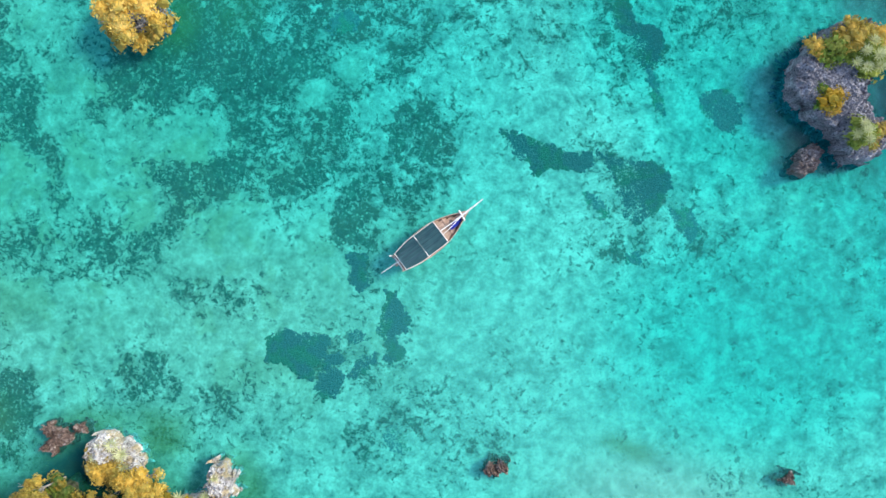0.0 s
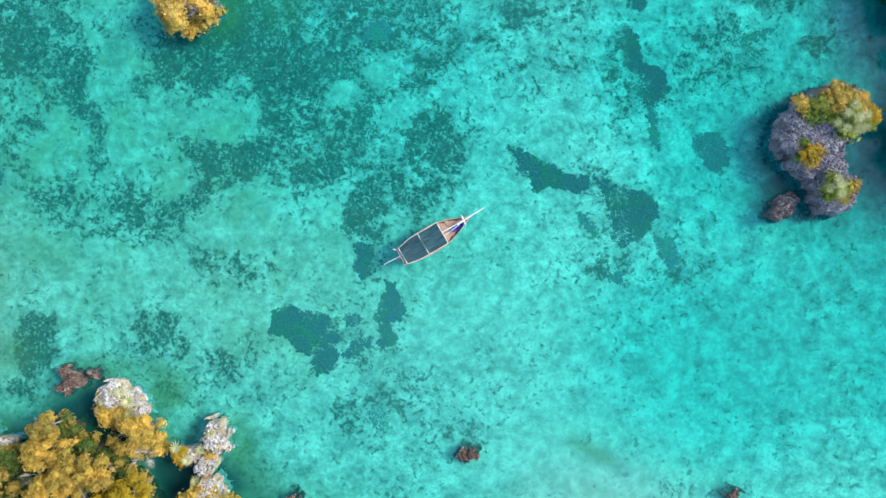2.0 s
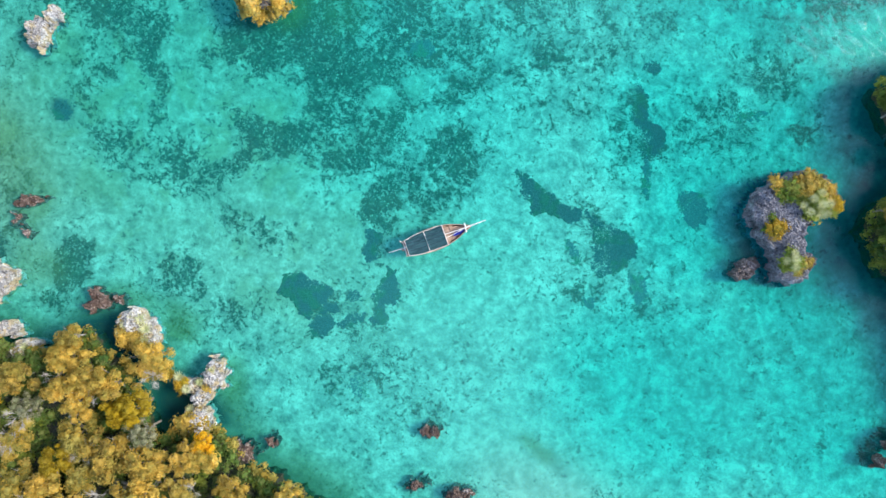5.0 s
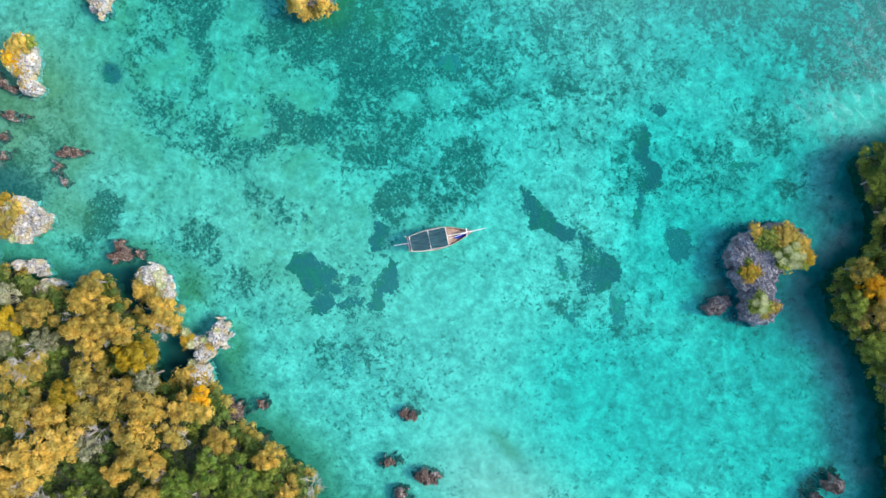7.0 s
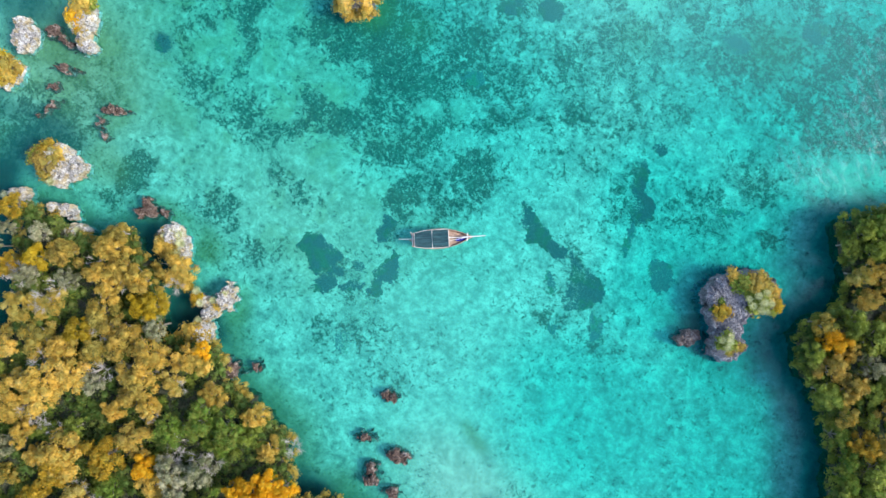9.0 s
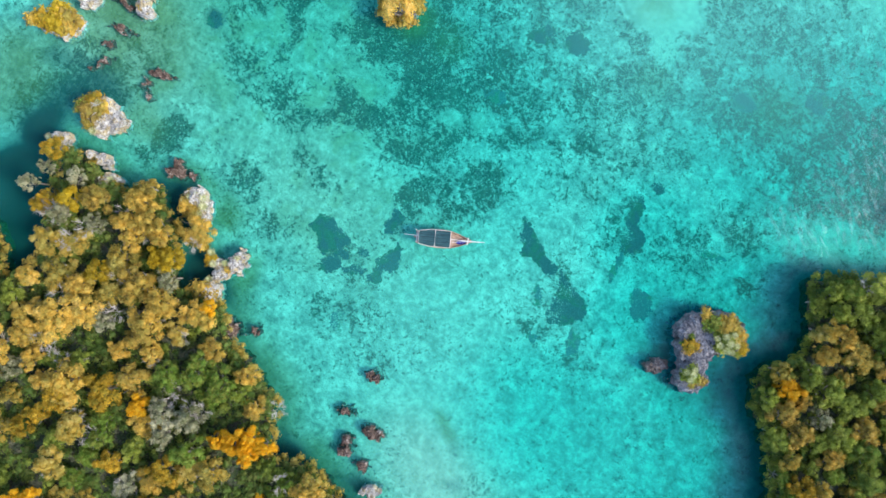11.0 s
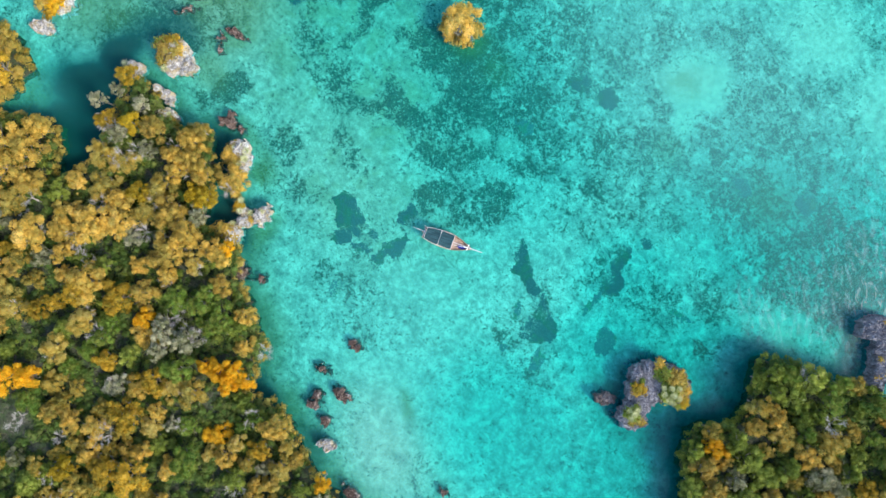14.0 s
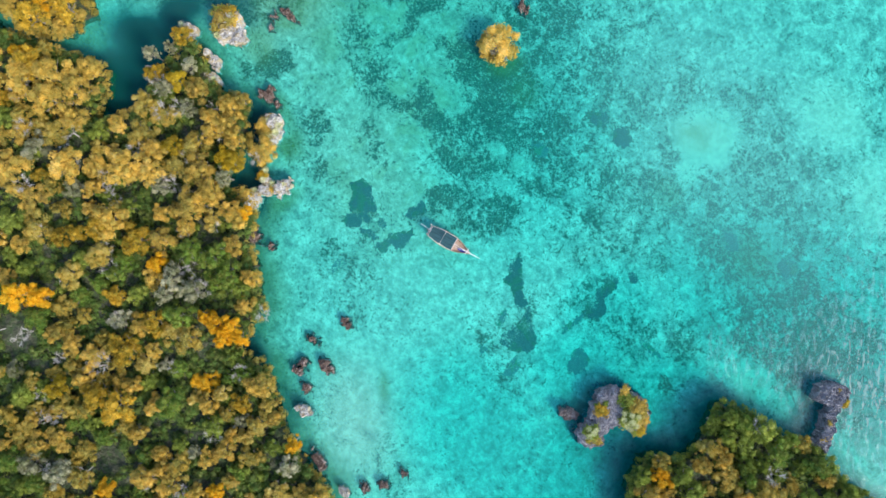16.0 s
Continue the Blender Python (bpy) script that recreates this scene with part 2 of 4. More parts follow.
FAINT_MEADOW = seagrass_material("thin_seagrass", (0.07, 0.14, 0.14), (0.10, 0.18, 0.178), (0.15, 0.24, 0.23))
ORANGE = leaf_material("orange_leaves", (0.58, 0.31, 0.012), (0.88, 0.50, 0.016), (1.0, 0.66, 0.04), under=(0.50, 0.36, 0.03))
GOLD = leaf_material("golden_leaves", (0.23, 0.17, 0.042), (0.75, 0.49, 0.085), (0.98, 0.76, 0.28), under=(0.26, 0.26, 0.06))
OLIVE = leaf_material("olive_leaves", (0.16, 0.155, 0.03), (0.51, 0.42, 0.10), (0.84, 0.69, 0.32), under=(0.50, 0.30, 0.03))
GREEN = leaf_material("green_leaves", (0.065, 0.135, 0.02), (0.19, 0.30, 0.042), (0.40, 0.48, 0.09), under=(0.22, 0.20, 0.04))
GREYGREEN = leaf_material("grey_leaves", (0.17, 0.17, 0.09), (0.44, 0.42, 0.27), (0.70, 0.66, 0.49))
AMBER = leaf_material("amber_leaves", (0.26, 0.165, 0.015), (0.66, 0.42, 0.035), (0.90, 0.64, 0.11))
MOSS = leaf_material("moss_green_leaves", (0.11, 0.17, 0.025), (0.35, 0.41, 0.065), (0.72, 0.66, 0.17))
YELLOW = leaf_material("yellow_leaves", (0.24, 0.17, 0.01), (0.60, 0.42, 0.02), (0.84, 0.62, 0.06), under=(0.35, 0.27, 0.03))
# scrub leaves with the shade between crowns put into their colour
UNDERGROWTH = leaf_material("shade_tinted_scrub_leaves", (0.05, 0.112, 0.022), (0.13, 0.215, 0.042), (0.27, 0.33, 0.08), under=(0.16, 0.16, 0.045))
BARK = wood_material("grey_bark", (0.16, 0.14, 0.12), (0.40, 0.37, 0.33))
DEADWOOD = wood_material("bleached_wood", (0.30, 0.27, 0.25), (0.56, 0.53, 0.49))


# ---- making meshes ----
def linked(name, verts, faces, mat, parent=None, label="", smooth=False):
    me = bpy.data.meshes.new(name)
    me.from_pydata([tuple(v) for v in verts], [], faces)
    me.materials.append(mat)
    if smooth:
        me.polygons.foreach_set("use_smooth", [True] * len(me.polygons))
    ob = new(name, me)
    ob.parent = parent
    return tagged(ob, label)


def part(name, bm, mat, parent, label=""):
    me = bpy.data.meshes.new(name)
    bmesh.ops.recalc_face_normals(bm, faces=bm.faces)
    bm.to_mesh(me)
    bm.free()
    me.materials.append(mat)
    ob = new(name, me)
    ob.parent = parent
    return tagged(ob, label)


def fractal(x, y, scale, octaves=4, seed=0.0):
    return noise.fractal(Vector((x * scale + seed, y * scale - seed, seed)), 1.0, 2.0, octaves)


def spots(x, y, rows, crisp=1.5):
    """How much the soft ellipses (x, y, length, breadth, degrees, weight) cover a place."""
    total = np.zeros_like(x)
    for cx, cy, a, b, turn, weight in rows:
        c, s = math.cos(radians(turn)), math.sin(radians(turn))
        u, v = ((x - cx) * c + (y - cy) * s) / a, ((y - cy) * c - (x - cx) * s) / b
        total = np.maximum(total, weight * np.exp(-0.7 * (u * u + v * v) ** crisp))
    return total


# ---- the seabed and the sea ----
WEED = [
    (-49.5, 0.5, 4.5, 3.5, 0, 0.74), (-20, 21, 20, 15, 20, 0.84), (-29, 9, 17, 7, 25, 0.80), (-3, 12.0, 6.0, 4.5, 0, 0.80), (-10.5, 3, 2.6, 10, 0, 0.86), (-17, 8, 8, 6, 0, 0.66), (-5, 7.5, 7, 5, 0, 0.74), (-47, 12, 10, 13, 0, 0.76), (-37, 0.5, 11, 5, 10, 0.76), (-33, 20, 9, 7, 0, 0.85),
    (-34.5, -15.5, 4, 4, 0, 0.72), (-8, -22, 5, 6, 20, 0.58), (2, 36, 26, 19, 20, 0.57), (-22, 42, 20, 16, 0, 0.62), (-24, -4, 10, 4, 20, 0.60),
]
WEED_FAR = [
    (14, 60, 34, 24, 20, 0.60), (24, 54, 12, 9, 20, 0.70), (-55, 22, 18, 16, 0, 0.72), (-66, -20, 9, 7, 0, 0.78), (-64, -9, 8, 5, 0, 0.55), (-70, -27, 5, 8, 0, 0.7), (-38, 36, 16, 16, 0, 0.68), (30, 28, 10, 7, 30, 0.52), (-49.5, -18, 2.4, 4, 0, 1.0), (-12, -14, 8, 5, 0, 0.52), (21, 0, 12, 4, 0, 0.45),
    (35, 37, 6, 5, 0, 0.58), (45, 60, 22, 14, 25, 0.80), (43, 31, 3, 4, 0, 0.5), (-51, -24, 4, 2, 20, 0.8), (-26, -18, 12, 5, 0, 0.48), (30, 85, 40, 25, 0, 0.5), (38, -28, 10, 6, 0, 0.40), (24, 22, 10, 9, 0, 0.42), (20, 7, 9, 5, -20, 0.46), (20, 24, 4, 8, 15, 0.50), (0, -20, 12, 8, 0, 0.42),
]
CLEARINGS = [(-30, 12.4, 4.2, 3.0, 10, 0.9), (-39.7, 7.9, 4.6, 4.0, 0, 0.85), (-25, 1.0, 5.0, 3.4, 20, 0.85), (-49, 6.2, 3.2, 4.0, 0, 0.8), (-17, -2, 5, 3, 0, 0.6), (-42, -8.8, 4.6, 3.4, 0, 0.7), (-46, 24, 3, 4.5, 20, 0.75),
             (-43.5, 16, 2.2, 4.4, -15, 0.85), (-35.2, 4.4, 2.8, 2.6, 0, 0.8), (-10, 20.7, 2.6, 2.0, 0, 0.7), (-8.8, 15.8, 2.0, 2.6, 0, 0.7), (-15.2, 16.9, 2.4, 1.6, 20, 0.6), (-15.5, 2.4, 3.0, 2.4, 0, 0.6)]
DISC = [(-1.4, 57.3, 7.0, 6.0, 60, 1.0), (3.8, 51.3, 3.6, 2.6, -35, 0.85)]
PALE = [(5, 82, 8, 6, 20, 0.7), (23, 85, 8, 8, 0, 0.6), (48, 46, 5, 3, 30, 0.5)]
PALE_BAY = [(14, -14, 26, 13, -20, 0.22), (24, -29, 15, 9, -20, 0.50), (10, -2, 14, 7, 0, 0.12)]
SILT = [(-68, -50, 5, 4, 0, 0.9), (-45, 5, 26, 22, 0, 1.0), (-25, -8, 20, 12, 0, 0.85), (-22, 14, 12, 10, 0, 0.5), (24, -31, 14, 7, 0, 0.35), (-64, -8, 16, 16, 0, 1.0), (-2.2, 55.6, 5.2, 3.0, 56, 0.9)]
# muddy places, and painted shade on the rocky islet's west side
MUD_AND_SHADE = [(28, -29.6, 1.6, 0.8, 35, 0.6), (23.6, -25.2, 1.9, 0.6, -45, 0.4), (-57, -46, 8.5, 8, 20, 2.0), (-64, -41, 8, 6, 35, 1.6), (-66.5, -33, 3.6, 8, 15, 1.25), (-67.5, -24.5, 2.6, 5, 0, 0.9), (-64.5, -19.6, 5.5, 2.6, 0, 0.85), (-73, -21, 3, 2, 30, 0.6), (60, 66, 13, 9, 20, 0.42), (-40.5, -27.5, 6.0, 4.2, 0, 1.15), (-28, -31.8, 4.4, 2.8, 0, 1.4), (38.4, 17.5, 1.8, 4.6, 0, 0.7), (39.8, 12.0, 1.8, 2.2, 0, 0.9), (2.0, -46, 4.5, 3.0, 40, 0.9), (16.5, -41, 4, 2.5, 0, 0.5), (48.5, 12, 3, 5, 0, 0.3), (-57.2, 2.1, 1.4, 1.3, 0, 1.2), (-80, -4, 5, 5, 0, 0.9)]
ALGAE = [(-66, 0, 11, 13, 0, 0.40), (20.3, -23.2, 2.8, 0.9, -25, 1.0), (-40, -20, 4, 1.5, 0, 0.6), (-32.5, -22.5, 3, 1.4, -10, 0.8), (-78, -29, 8, 9, 0, 0.8), (-67, -7, 13, 8, 0, 0.75), (-54, -19.5, 4, 3, 0, 0.7), (-60, -13, 6, 5, 0, 0.5), (-72, -8, 5, 5, 0, 0.9), (-62, -15, 6, 4, 0, 0.5), (-30.5, 25.5, 2.2, 3.2, 0, 1.0), (25.8, 56.2, 5, 4, 0, 0.5), (6.5, 45.5, 3, 3, 0, 0.4), (-24.5, 27, 3, 3, 0, 0.5), (-33, -20.6, 3.4, 1.8, -20, 0.8), (-23.2, -27, 2.2, 3.4, 10, 0.8)]
DEEP = [(-20, 22, 26, 18, 0, 0.7), (-45, 12, 16, 16, 0, 0.6), (38, -8, 16, 11, 20, 2.2), (47, 25, 11, 15, 0, 3.2), (50, 12, 10, 12, 0, 3.4), (58, 0, 14, 14, 0, 3.0), (34, 18, 10, 14, 0, 1.8), (-57, -46, 13, 9, 20, 1.5), (26, 26, 10, 10, 0, 1.4), (44, 60, 26, 15, 30, 3.4)]
axis = np.concatenate([[-2500, -1200, -600, -300, -200], np.arange(-150, -112, 2.0), np.arange(-112, 112.1, 0.8), np.arange(114, 151, 2.0), [200, 300, 600, 1200, 2500]])
gx, gy = (a.ravel() for a in np.meshgrid(axis, axis))
SIDE = len(axis)
SQUARES = [(j * SIDE + i, j * SIDE + i + 1, (j + 1) * SIDE + i + 1, (j + 1) * SIDE + i) for j in range(SIDE - 1) for i in range(SIDE - 1)]
depth = 1.7 + spots(gx, gy, DEEP) - 0.3 * spots(gx, gy, SILT) - 0.4 * spots(gx, gy, PALE) - 0.6 * spots(gx, gy, [(25, -32, 12, 8, -20, 1.0)]) - 0.45 * spots(gx, gy, [(-72, -10, 18, 13, 0, 1.0), (-79, -29, 9, 11, 0, 1.0), (-54, -19, 5, 4, 0, 0.7)])
wobble = np.array([fractal(a, b, 0.11, 4) for a, b in zip(gx, gy)])


def spread(ob, **layers):
    for name, values in layers.items():
        ob.data.attributes.new(name, "FLOAT", "POINT").data.foreach_set("value", np.asarray(values, dtype=np.float32))



def shore(x, y, outline):
    """How far each place lies from an outline."""
    best = np.full(len(x), 1e9)
    for (ax, ay), (bx, by) in zip(outline, outline[1:] + outline[:1]):
        ux, uy = bx - ax, by - ay
        k = np.clip(((x - ax) * ux + (y - ay) * uy) / (ux * ux + uy * uy), 0, 1)
        best = np.minimum(best, np.hypot(x - ax - k * ux, y - ay - k * uy))
    return best


def bed_level(x, y):
    """Height of the seabed without its small waves."""
    x, y = np.atleast_1d(np.asarray(x, float)), np.atleast_1d(np.asarray(y, float))
    return -0.55 - 0.4 * (1.7 + 0.4 * spots(x, y, DEEP) - 0.7 * spots(x, y, SILT) - 0.3 * spots(x, y, PALE))


MAIN = [
    (-61.9, -32), (-58.5, -30.5), (-53.4, -29.5), (-47.5, -30), (-45.4, -26.4), (-42.6, -24.6), (-40.4, -27), (-36, -28.4), (-33.4, -31.6), (-30, -36), (-22.5, -32.5), (-16.8, -36), (-9.8, -37), (-4.8, -38), (-1, -42.5),
    (1, -46.5), (6.6, -42.5), (13, -43), (20, -44), (25.5, -43), (34, -40.5), (41, -42), (30, -72), (14, -108), (-40, -88), (-88, -68), (-77, -66), (-70, -58),
    (-65.5, -53), (-61, -48.8), (-56.8, -50.5), (-52, -55), (-50.5, -44.5), (-54.5, -42), (-58, -36.5),
]
TOP = [(-96, -62), (-89, -50), (-81, -46), (-72, -47), (-70, -54), (-73, -61), (-80, -65), (-90, -68)]
EAST = [
    (71, -1), (67.6, 6.2), (64.5, 8.6), (60.0, 12.4), (54.2, 15.2), (51.9, 20), (53.5, 24), (55.6, 27), (53.2, 31.4), (49.6, 34.5), (47.9, 38), (51.6, 42), (56, 43.5), (60, 48.5), (64.5, 52),
    (72, 54), (84, 62), (94, 52), (94, 24), (86, -2), (78, -14),
]
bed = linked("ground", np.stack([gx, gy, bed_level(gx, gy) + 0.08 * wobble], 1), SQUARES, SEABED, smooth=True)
sway = 3.0 * wobble
disc = spots(gx + 0.25 * sway, gy - 0.2 * sway, DISC, 3.0)
clear = np.clip(spots(gx + 0.5 * sway, gy, CLEARINGS) + spots(gx + 0.4 * sway, gy, PALE) + disc, 0, 1)
weed = np.maximum(spots(gx + sway, gy - sway, WEED), spots(gx + 0.5 * sway, gy + 0.5 * sway, WEED_FAR))
weed = (np.maximum(weed, 0.20) + 0.10 * wobble) * (1 - clear)
west, east = shore(gx, gy, MAIN), shore(gx, gy, EAST)
# the eastern shore's dark band puts the island's shade into the bottom colour
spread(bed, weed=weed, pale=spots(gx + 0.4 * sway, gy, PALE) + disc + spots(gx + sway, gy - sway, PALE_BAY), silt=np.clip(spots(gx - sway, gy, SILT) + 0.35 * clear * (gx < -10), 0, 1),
       mud_and_shade=spots(gx + 0.5 * sway, gy, MUD_AND_SHADE) + 0.66 * np.exp(-(east / 2.7) ** 2) + np.where(gy > 30, 0.06, 0.20) * np.exp(-(east / 6.0) ** 2) + 0.35 * np.exp(-(west / 2.0) ** 2), algae=spots(gx + 0.3 * sway, gy, ALGAE) + 0.78 * np.exp(-(west / 4.0) ** 2))
tagged(bed, "pale sandy seabed with patches of dark seagrass under water", "seabed", kind="structure")
sea = linked("water", np.stack([gx, gy, 0 * gx], 1), SQUARES, WATER, smooth=True)
# north and east spots paint in sky glare; bay and inlet ones are milky
spread(sea, depth=depth, turbid_glare=spots(gx + 2 * wobble, gy, [(24, 68, 20, 14, 30, 0.45), (-69, -50, 6, 4.5, 30, 0.42), (6, 60, 38, 22, 15, 0.75), (58, 76, 26, 22, 0, 0.35), (42, 60, 24, 15, 25, 0.34), (24, -31, 14, 9, -20, 0.75), (14, -19, 24, 12, -20, 0.42), (38, -10, 20, 16, 0, 0.25)]),
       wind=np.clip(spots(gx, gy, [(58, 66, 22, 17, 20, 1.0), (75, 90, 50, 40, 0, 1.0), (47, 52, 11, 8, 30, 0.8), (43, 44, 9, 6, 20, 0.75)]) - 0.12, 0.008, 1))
tagged(sea, "clear shallow turquoise sea water with small ripples", "water", kind="structure")


# ---- rock and land ----
def inside(px, py, outline):
    """Signed distance from an outline, positive inside."""
    best, hit = 1e9, False
    for (ax, ay), (bx, by) in zip(outline, outline[1:] + outline[:1]):
        ux, uy = bx - ax, by - ay
        k = min(1, max(0, ((px - ax) * ux + (py - ay) * uy) / (ux * ux + uy * uy)))
        best = min(best, math.hypot(px - ax - k * ux, py - ay - k * uy))
        if (ay > py) != (by > py) and px < ux * (py - ay) / uy + ax:
            hit = not hit
    return best if hit else -best


def lobes(px, py, rows):
    """Signed distance, roughly, from a union of ellipses (x, y, length, breadth, degrees)."""
    best = -1e9
    for cx, cy, a, b, turn in rows:
        c, s = math.cos(radians(turn)), math.sin(radians(turn))
        u, v = ((px - cx) * c + (py - cy) * s) / a, ((py - cy) * c - (px - cx) * s) / b
        best = max(best, (1 - math.hypot(u, v)) * min(a, b))
    return best


def massif(name, reach, field, high, cell, mat, rough=0.8, steep=1.0, foot=-1.6, seed=0.0, bumpy=0.35, knobs=1.0, under=0.0, pits=0.0):
    """A mass of rock over the stretch reach (x0, y0, x1, y1), standing where field(x, y) is positive, with a torn edge, steep sides and a knobbly top."""
    x0, y0, x1, y1 = reach
    nx, ny = int((x1 - x0) / cell) + 1, int((y1 - y0) / cell) + 1
    verts, keep = [], []
    for j in range(ny):
        for i in range(nx):
            x, y = x0 + i * cell, y0 + j * cell
            d = field(x, y)
            if d > -3 * rough:
                d += rough * (fractal(x, y, 0.45 * knobs, 5, seed) + 0.5 * abs(fractal(x, y, 1.3 * knobs, 3, seed + 7)))
            rise = min(1.0, max(0.0, d / steep + 0.5))
            top = high * (0.72 + bumpy * fractal(x, y, 0.22, 3, seed + 3) + bumpy * 0.7 * abs(fractal(x, y, 0.9 * knobs, 4, seed + 5)) + 0.28 * min(1.0, max(0.0, d / (3 * steep))))
            z = foot + (top - foot) * rise ** 0.75
            if pits and rise > 0.6:
                z += pits * (abs(fractal(x, y, 3.1, 2, seed + 11)) - 0.35 + 0.4 * fractal(x, y, 6.0, 1, seed + 13))
            # below the brow the sides draw in, as the sea has cut them
            if under and 0 < d + steep and rise < 0.85:
                ux, uy = field(x + 0.1, y) - field(x - 0.1, y), field(x, y + 0.1) - field(x, y - 0.1)
                k = under * (0.85 - rise) / max(1e-6, math.hypot(ux, uy))
                x, y = x + k * ux, y + k * uy
            verts.append((x, y, z))
            keep.append(d > -steep * 0.5 - cell)
    faces = []
    for j in range(ny - 1):
        for i in range(nx - 1):
            q = (j * nx + i, j * nx + i + 1, (j + 1) * nx + i + 1, (j + 1) * nx + i)
            if any(keep[k] for k in q):
                faces.append(q)
    used = sorted({k for q in faces for k in q})
    where = {k: i for i, k in enumerate(used)}
    cx, cy = sum(verts[k][0] for k in used) / len(used), sum(verts[k][1] for k in used) / len(used)
    ob = linked(name, [(verts[k][0] - cx, verts[k][1] - cy, verts[k][2]) for k in used], [tuple(where[k] for k in q) for q in faces], mat)
    ob.location = (cx, cy, 0)
    return ob


def island(name, outline, high, seed):
    xs, ys = [p[0] for p in outline], [p[1] for p in outline]
    ob = massif(name, (max(min(xs) - 3, -100), max(min(ys) - 3, -112), min(max(xs) + 3, 100), max(ys) + 3), lambda x, y: inside(x, y, outline) - 1.2, high, 0.7, SOIL, 1.2, 1.3, -3.2, seed=seed, bumpy=0.3)
    return tagged(ob, "coral-rock island ground covered in dense bush", "island", kind="structure")


island("island_ground_west", MAIN, 2.6, 1.3)
island("island_ground_northwest", TOP, 2.2, 5.1)
island("island_ground_east", EAST, 3.0, 9.7)


def outcrop(name, rows, high, mat, label, cell=0.2, rough=0.6, steep=0.55, seed=0.0, bumpy=0.45, knobs=1.4, category="rock", group="", foot=-1.5, kind="", under=0.0, pits=0.0):
    far = max(max(r[2], r[3]) for r in rows) + 1.2
    xs, ys = [r[0] for r in rows], [r[1] for r in rows]
    ob = massif(name, (min(xs) - far, min(ys) - far, max(xs) + far, max(ys) + far), lambda x, y: lobes(x, y, rows), high, cell, mat, rough, steep, foot, seed, bumpy, knobs, under, pits)
    return tagged(ob, label, category, group, kind)


# seagrass beds with a clear outline of their own
bed_seeds = iter(range(21, 80))


def seagrass_bed(label, shape, full=1.0, mat=None):
    """A bed of short seagrass tufts over an outline of corners or a union of ellipses, closed at its heart and thinning out over a torn edge."""
    seed = next(bed_seeds)
    g = np.random.default_rng(seed)
    corners = len(shape[0]) == 2
    far = 1.0 if corners else max(max(r[2], r[3]) for r in shape) + 1.0
    xs, ys = [r[0] for r in shape], [r[1] for r in shape]
    x0, x1, y0, y1 = min(xs) - far, max(xs) + far, min(ys) - far, max(ys) + far
    cx, cy = (x0 + x1) / 2, (y0 + y1) / 2
    low = bed_level(cx, cy)[0]
    verts, faces = [], []
    for _ in range(int((x1 - x0) * (y1 - y0) * 150)):
        x, y = g.uniform(x0, x1), g.uniform(y0, y1)
        d = inside(x, y, shape) if corners else lobes(x, y, shape)
        if d < -0.9:
            continue
        d += 0.40 * fractal(x, y, 0.55, 3, seed) + 0.34 * fractal(x, y, 1.6, 3, seed + 4)
        if g.random() > full * min(1.0, max(0.0, 0.46 + 2.0 * d)):
            continue
        r, turn, k = g.uniform(0.12, 0.26), g.uniform(0, 6.28), len(verts)
        for i in range(5):
            q = r * g.uniform(0.7, 1.3)
            verts.append((x - cx + q * math.cos(turn + 1.2566 * i), y - cy + q * math.sin(turn + 1.2566 * i), low - 0.06 + g.uniform(0, 0.05)))
        verts.append((x - cx + g.normal(0, 0.04), y - cy + g.normal(0, 0.04), low + g.uniform(0.02, 0.09)))
        faces += [(k + i, k + (i + 1) % 5, k + 5) for i in range(5)]
    ob = linked("seagrass_bed", verts, faces, mat or MEADOW)
    ob.location = (cx, cy, 0)
    return tagged(ob, label, "seagrass", kind="stuff")


seagrass_bed("long dark seagrass bed on pale sand", [(5.6, 13.1), (8, 12.4), (10.4, 11.3), (13, 10.4), (16, 10.3), (16.2, 9.3), (14.9, 8.5), (11.4, 8.6), (9.8, 7.8), (8.8, 9.3), (6.9, 11.0)])
seagrass_bed("broad dark seagrass bed on pale sand", [(16.8, 10.4), (19.4, 9.5), (21.9, 9.5), (24.4, 8.5), (25.1, 6.6), (24.2, 5.3), (23.2, 3.7), (21, 2.4), (19.7, 3.7), (19.4, 5.6), (18.4, 7.9)])
seagrass_bed("thin seagrass bed trailing over pale sand", [(24.8, 4.3), (27.4, 3.7), (28.3, 2.1), (27.4, 0.5), (25.8, 1.8)], 0.85, FAINT_MEADOW)
seagrass_bed("dark seagrass bed with ragged edges on sand", [(17.4, 30.5), (18.6, 29.6), (20, 28), (20.9, 25.1), (23.5, 24.1), (24.4, 23.2), (23.5, 21.3), (21.9, 19.9), (20.3, 21.3), (19.7, 23.8), (18.4, 25.4)])
seagrass_bed("narrow tail of seagrass on pale sand", [(22.3, 20.2), (23.6, 18.1), (24.2, 14.9), (23.2, 15.5)], 0.9, FAINT_MEADOW)
seagrass_bed("faint seagrass bed near the rocky islet", [(28.9, 17.1), (31.5, 17.4), (32.8, 15.8), (33.1, 13.9), (31.5, 13), (29.9, 13.9), (28.3, 15.5)], 0.85, FAINT_MEADOW)
seagrass_bed("smooth dark seagrass bed close to the boat", [(-7.2, -5.3), (-6.2, -5.6), (-5.6, -7.2), (-4.8, -8.5), (-5.3, -9.8), (-6.2, -10.4), (-5.5, -12.7), (-6.9, -13.6), (-7.4, -13.2), (-6.9, -11.7), (-8, -10.1), (-7.8, -8.2)])
seagrass_bed("ragged dark green seagrass bed on sand", [(-20.5, -10.7), (-18.5, -9.6), (-16.5, -10.1), (-13.9, -10.4), (-14.3, -12.3), (-15.6, -14), (-15.4, -15.6), (-17.2, -14.6), (-19.1, -13.6), (-20.7, -13)], 0.9)
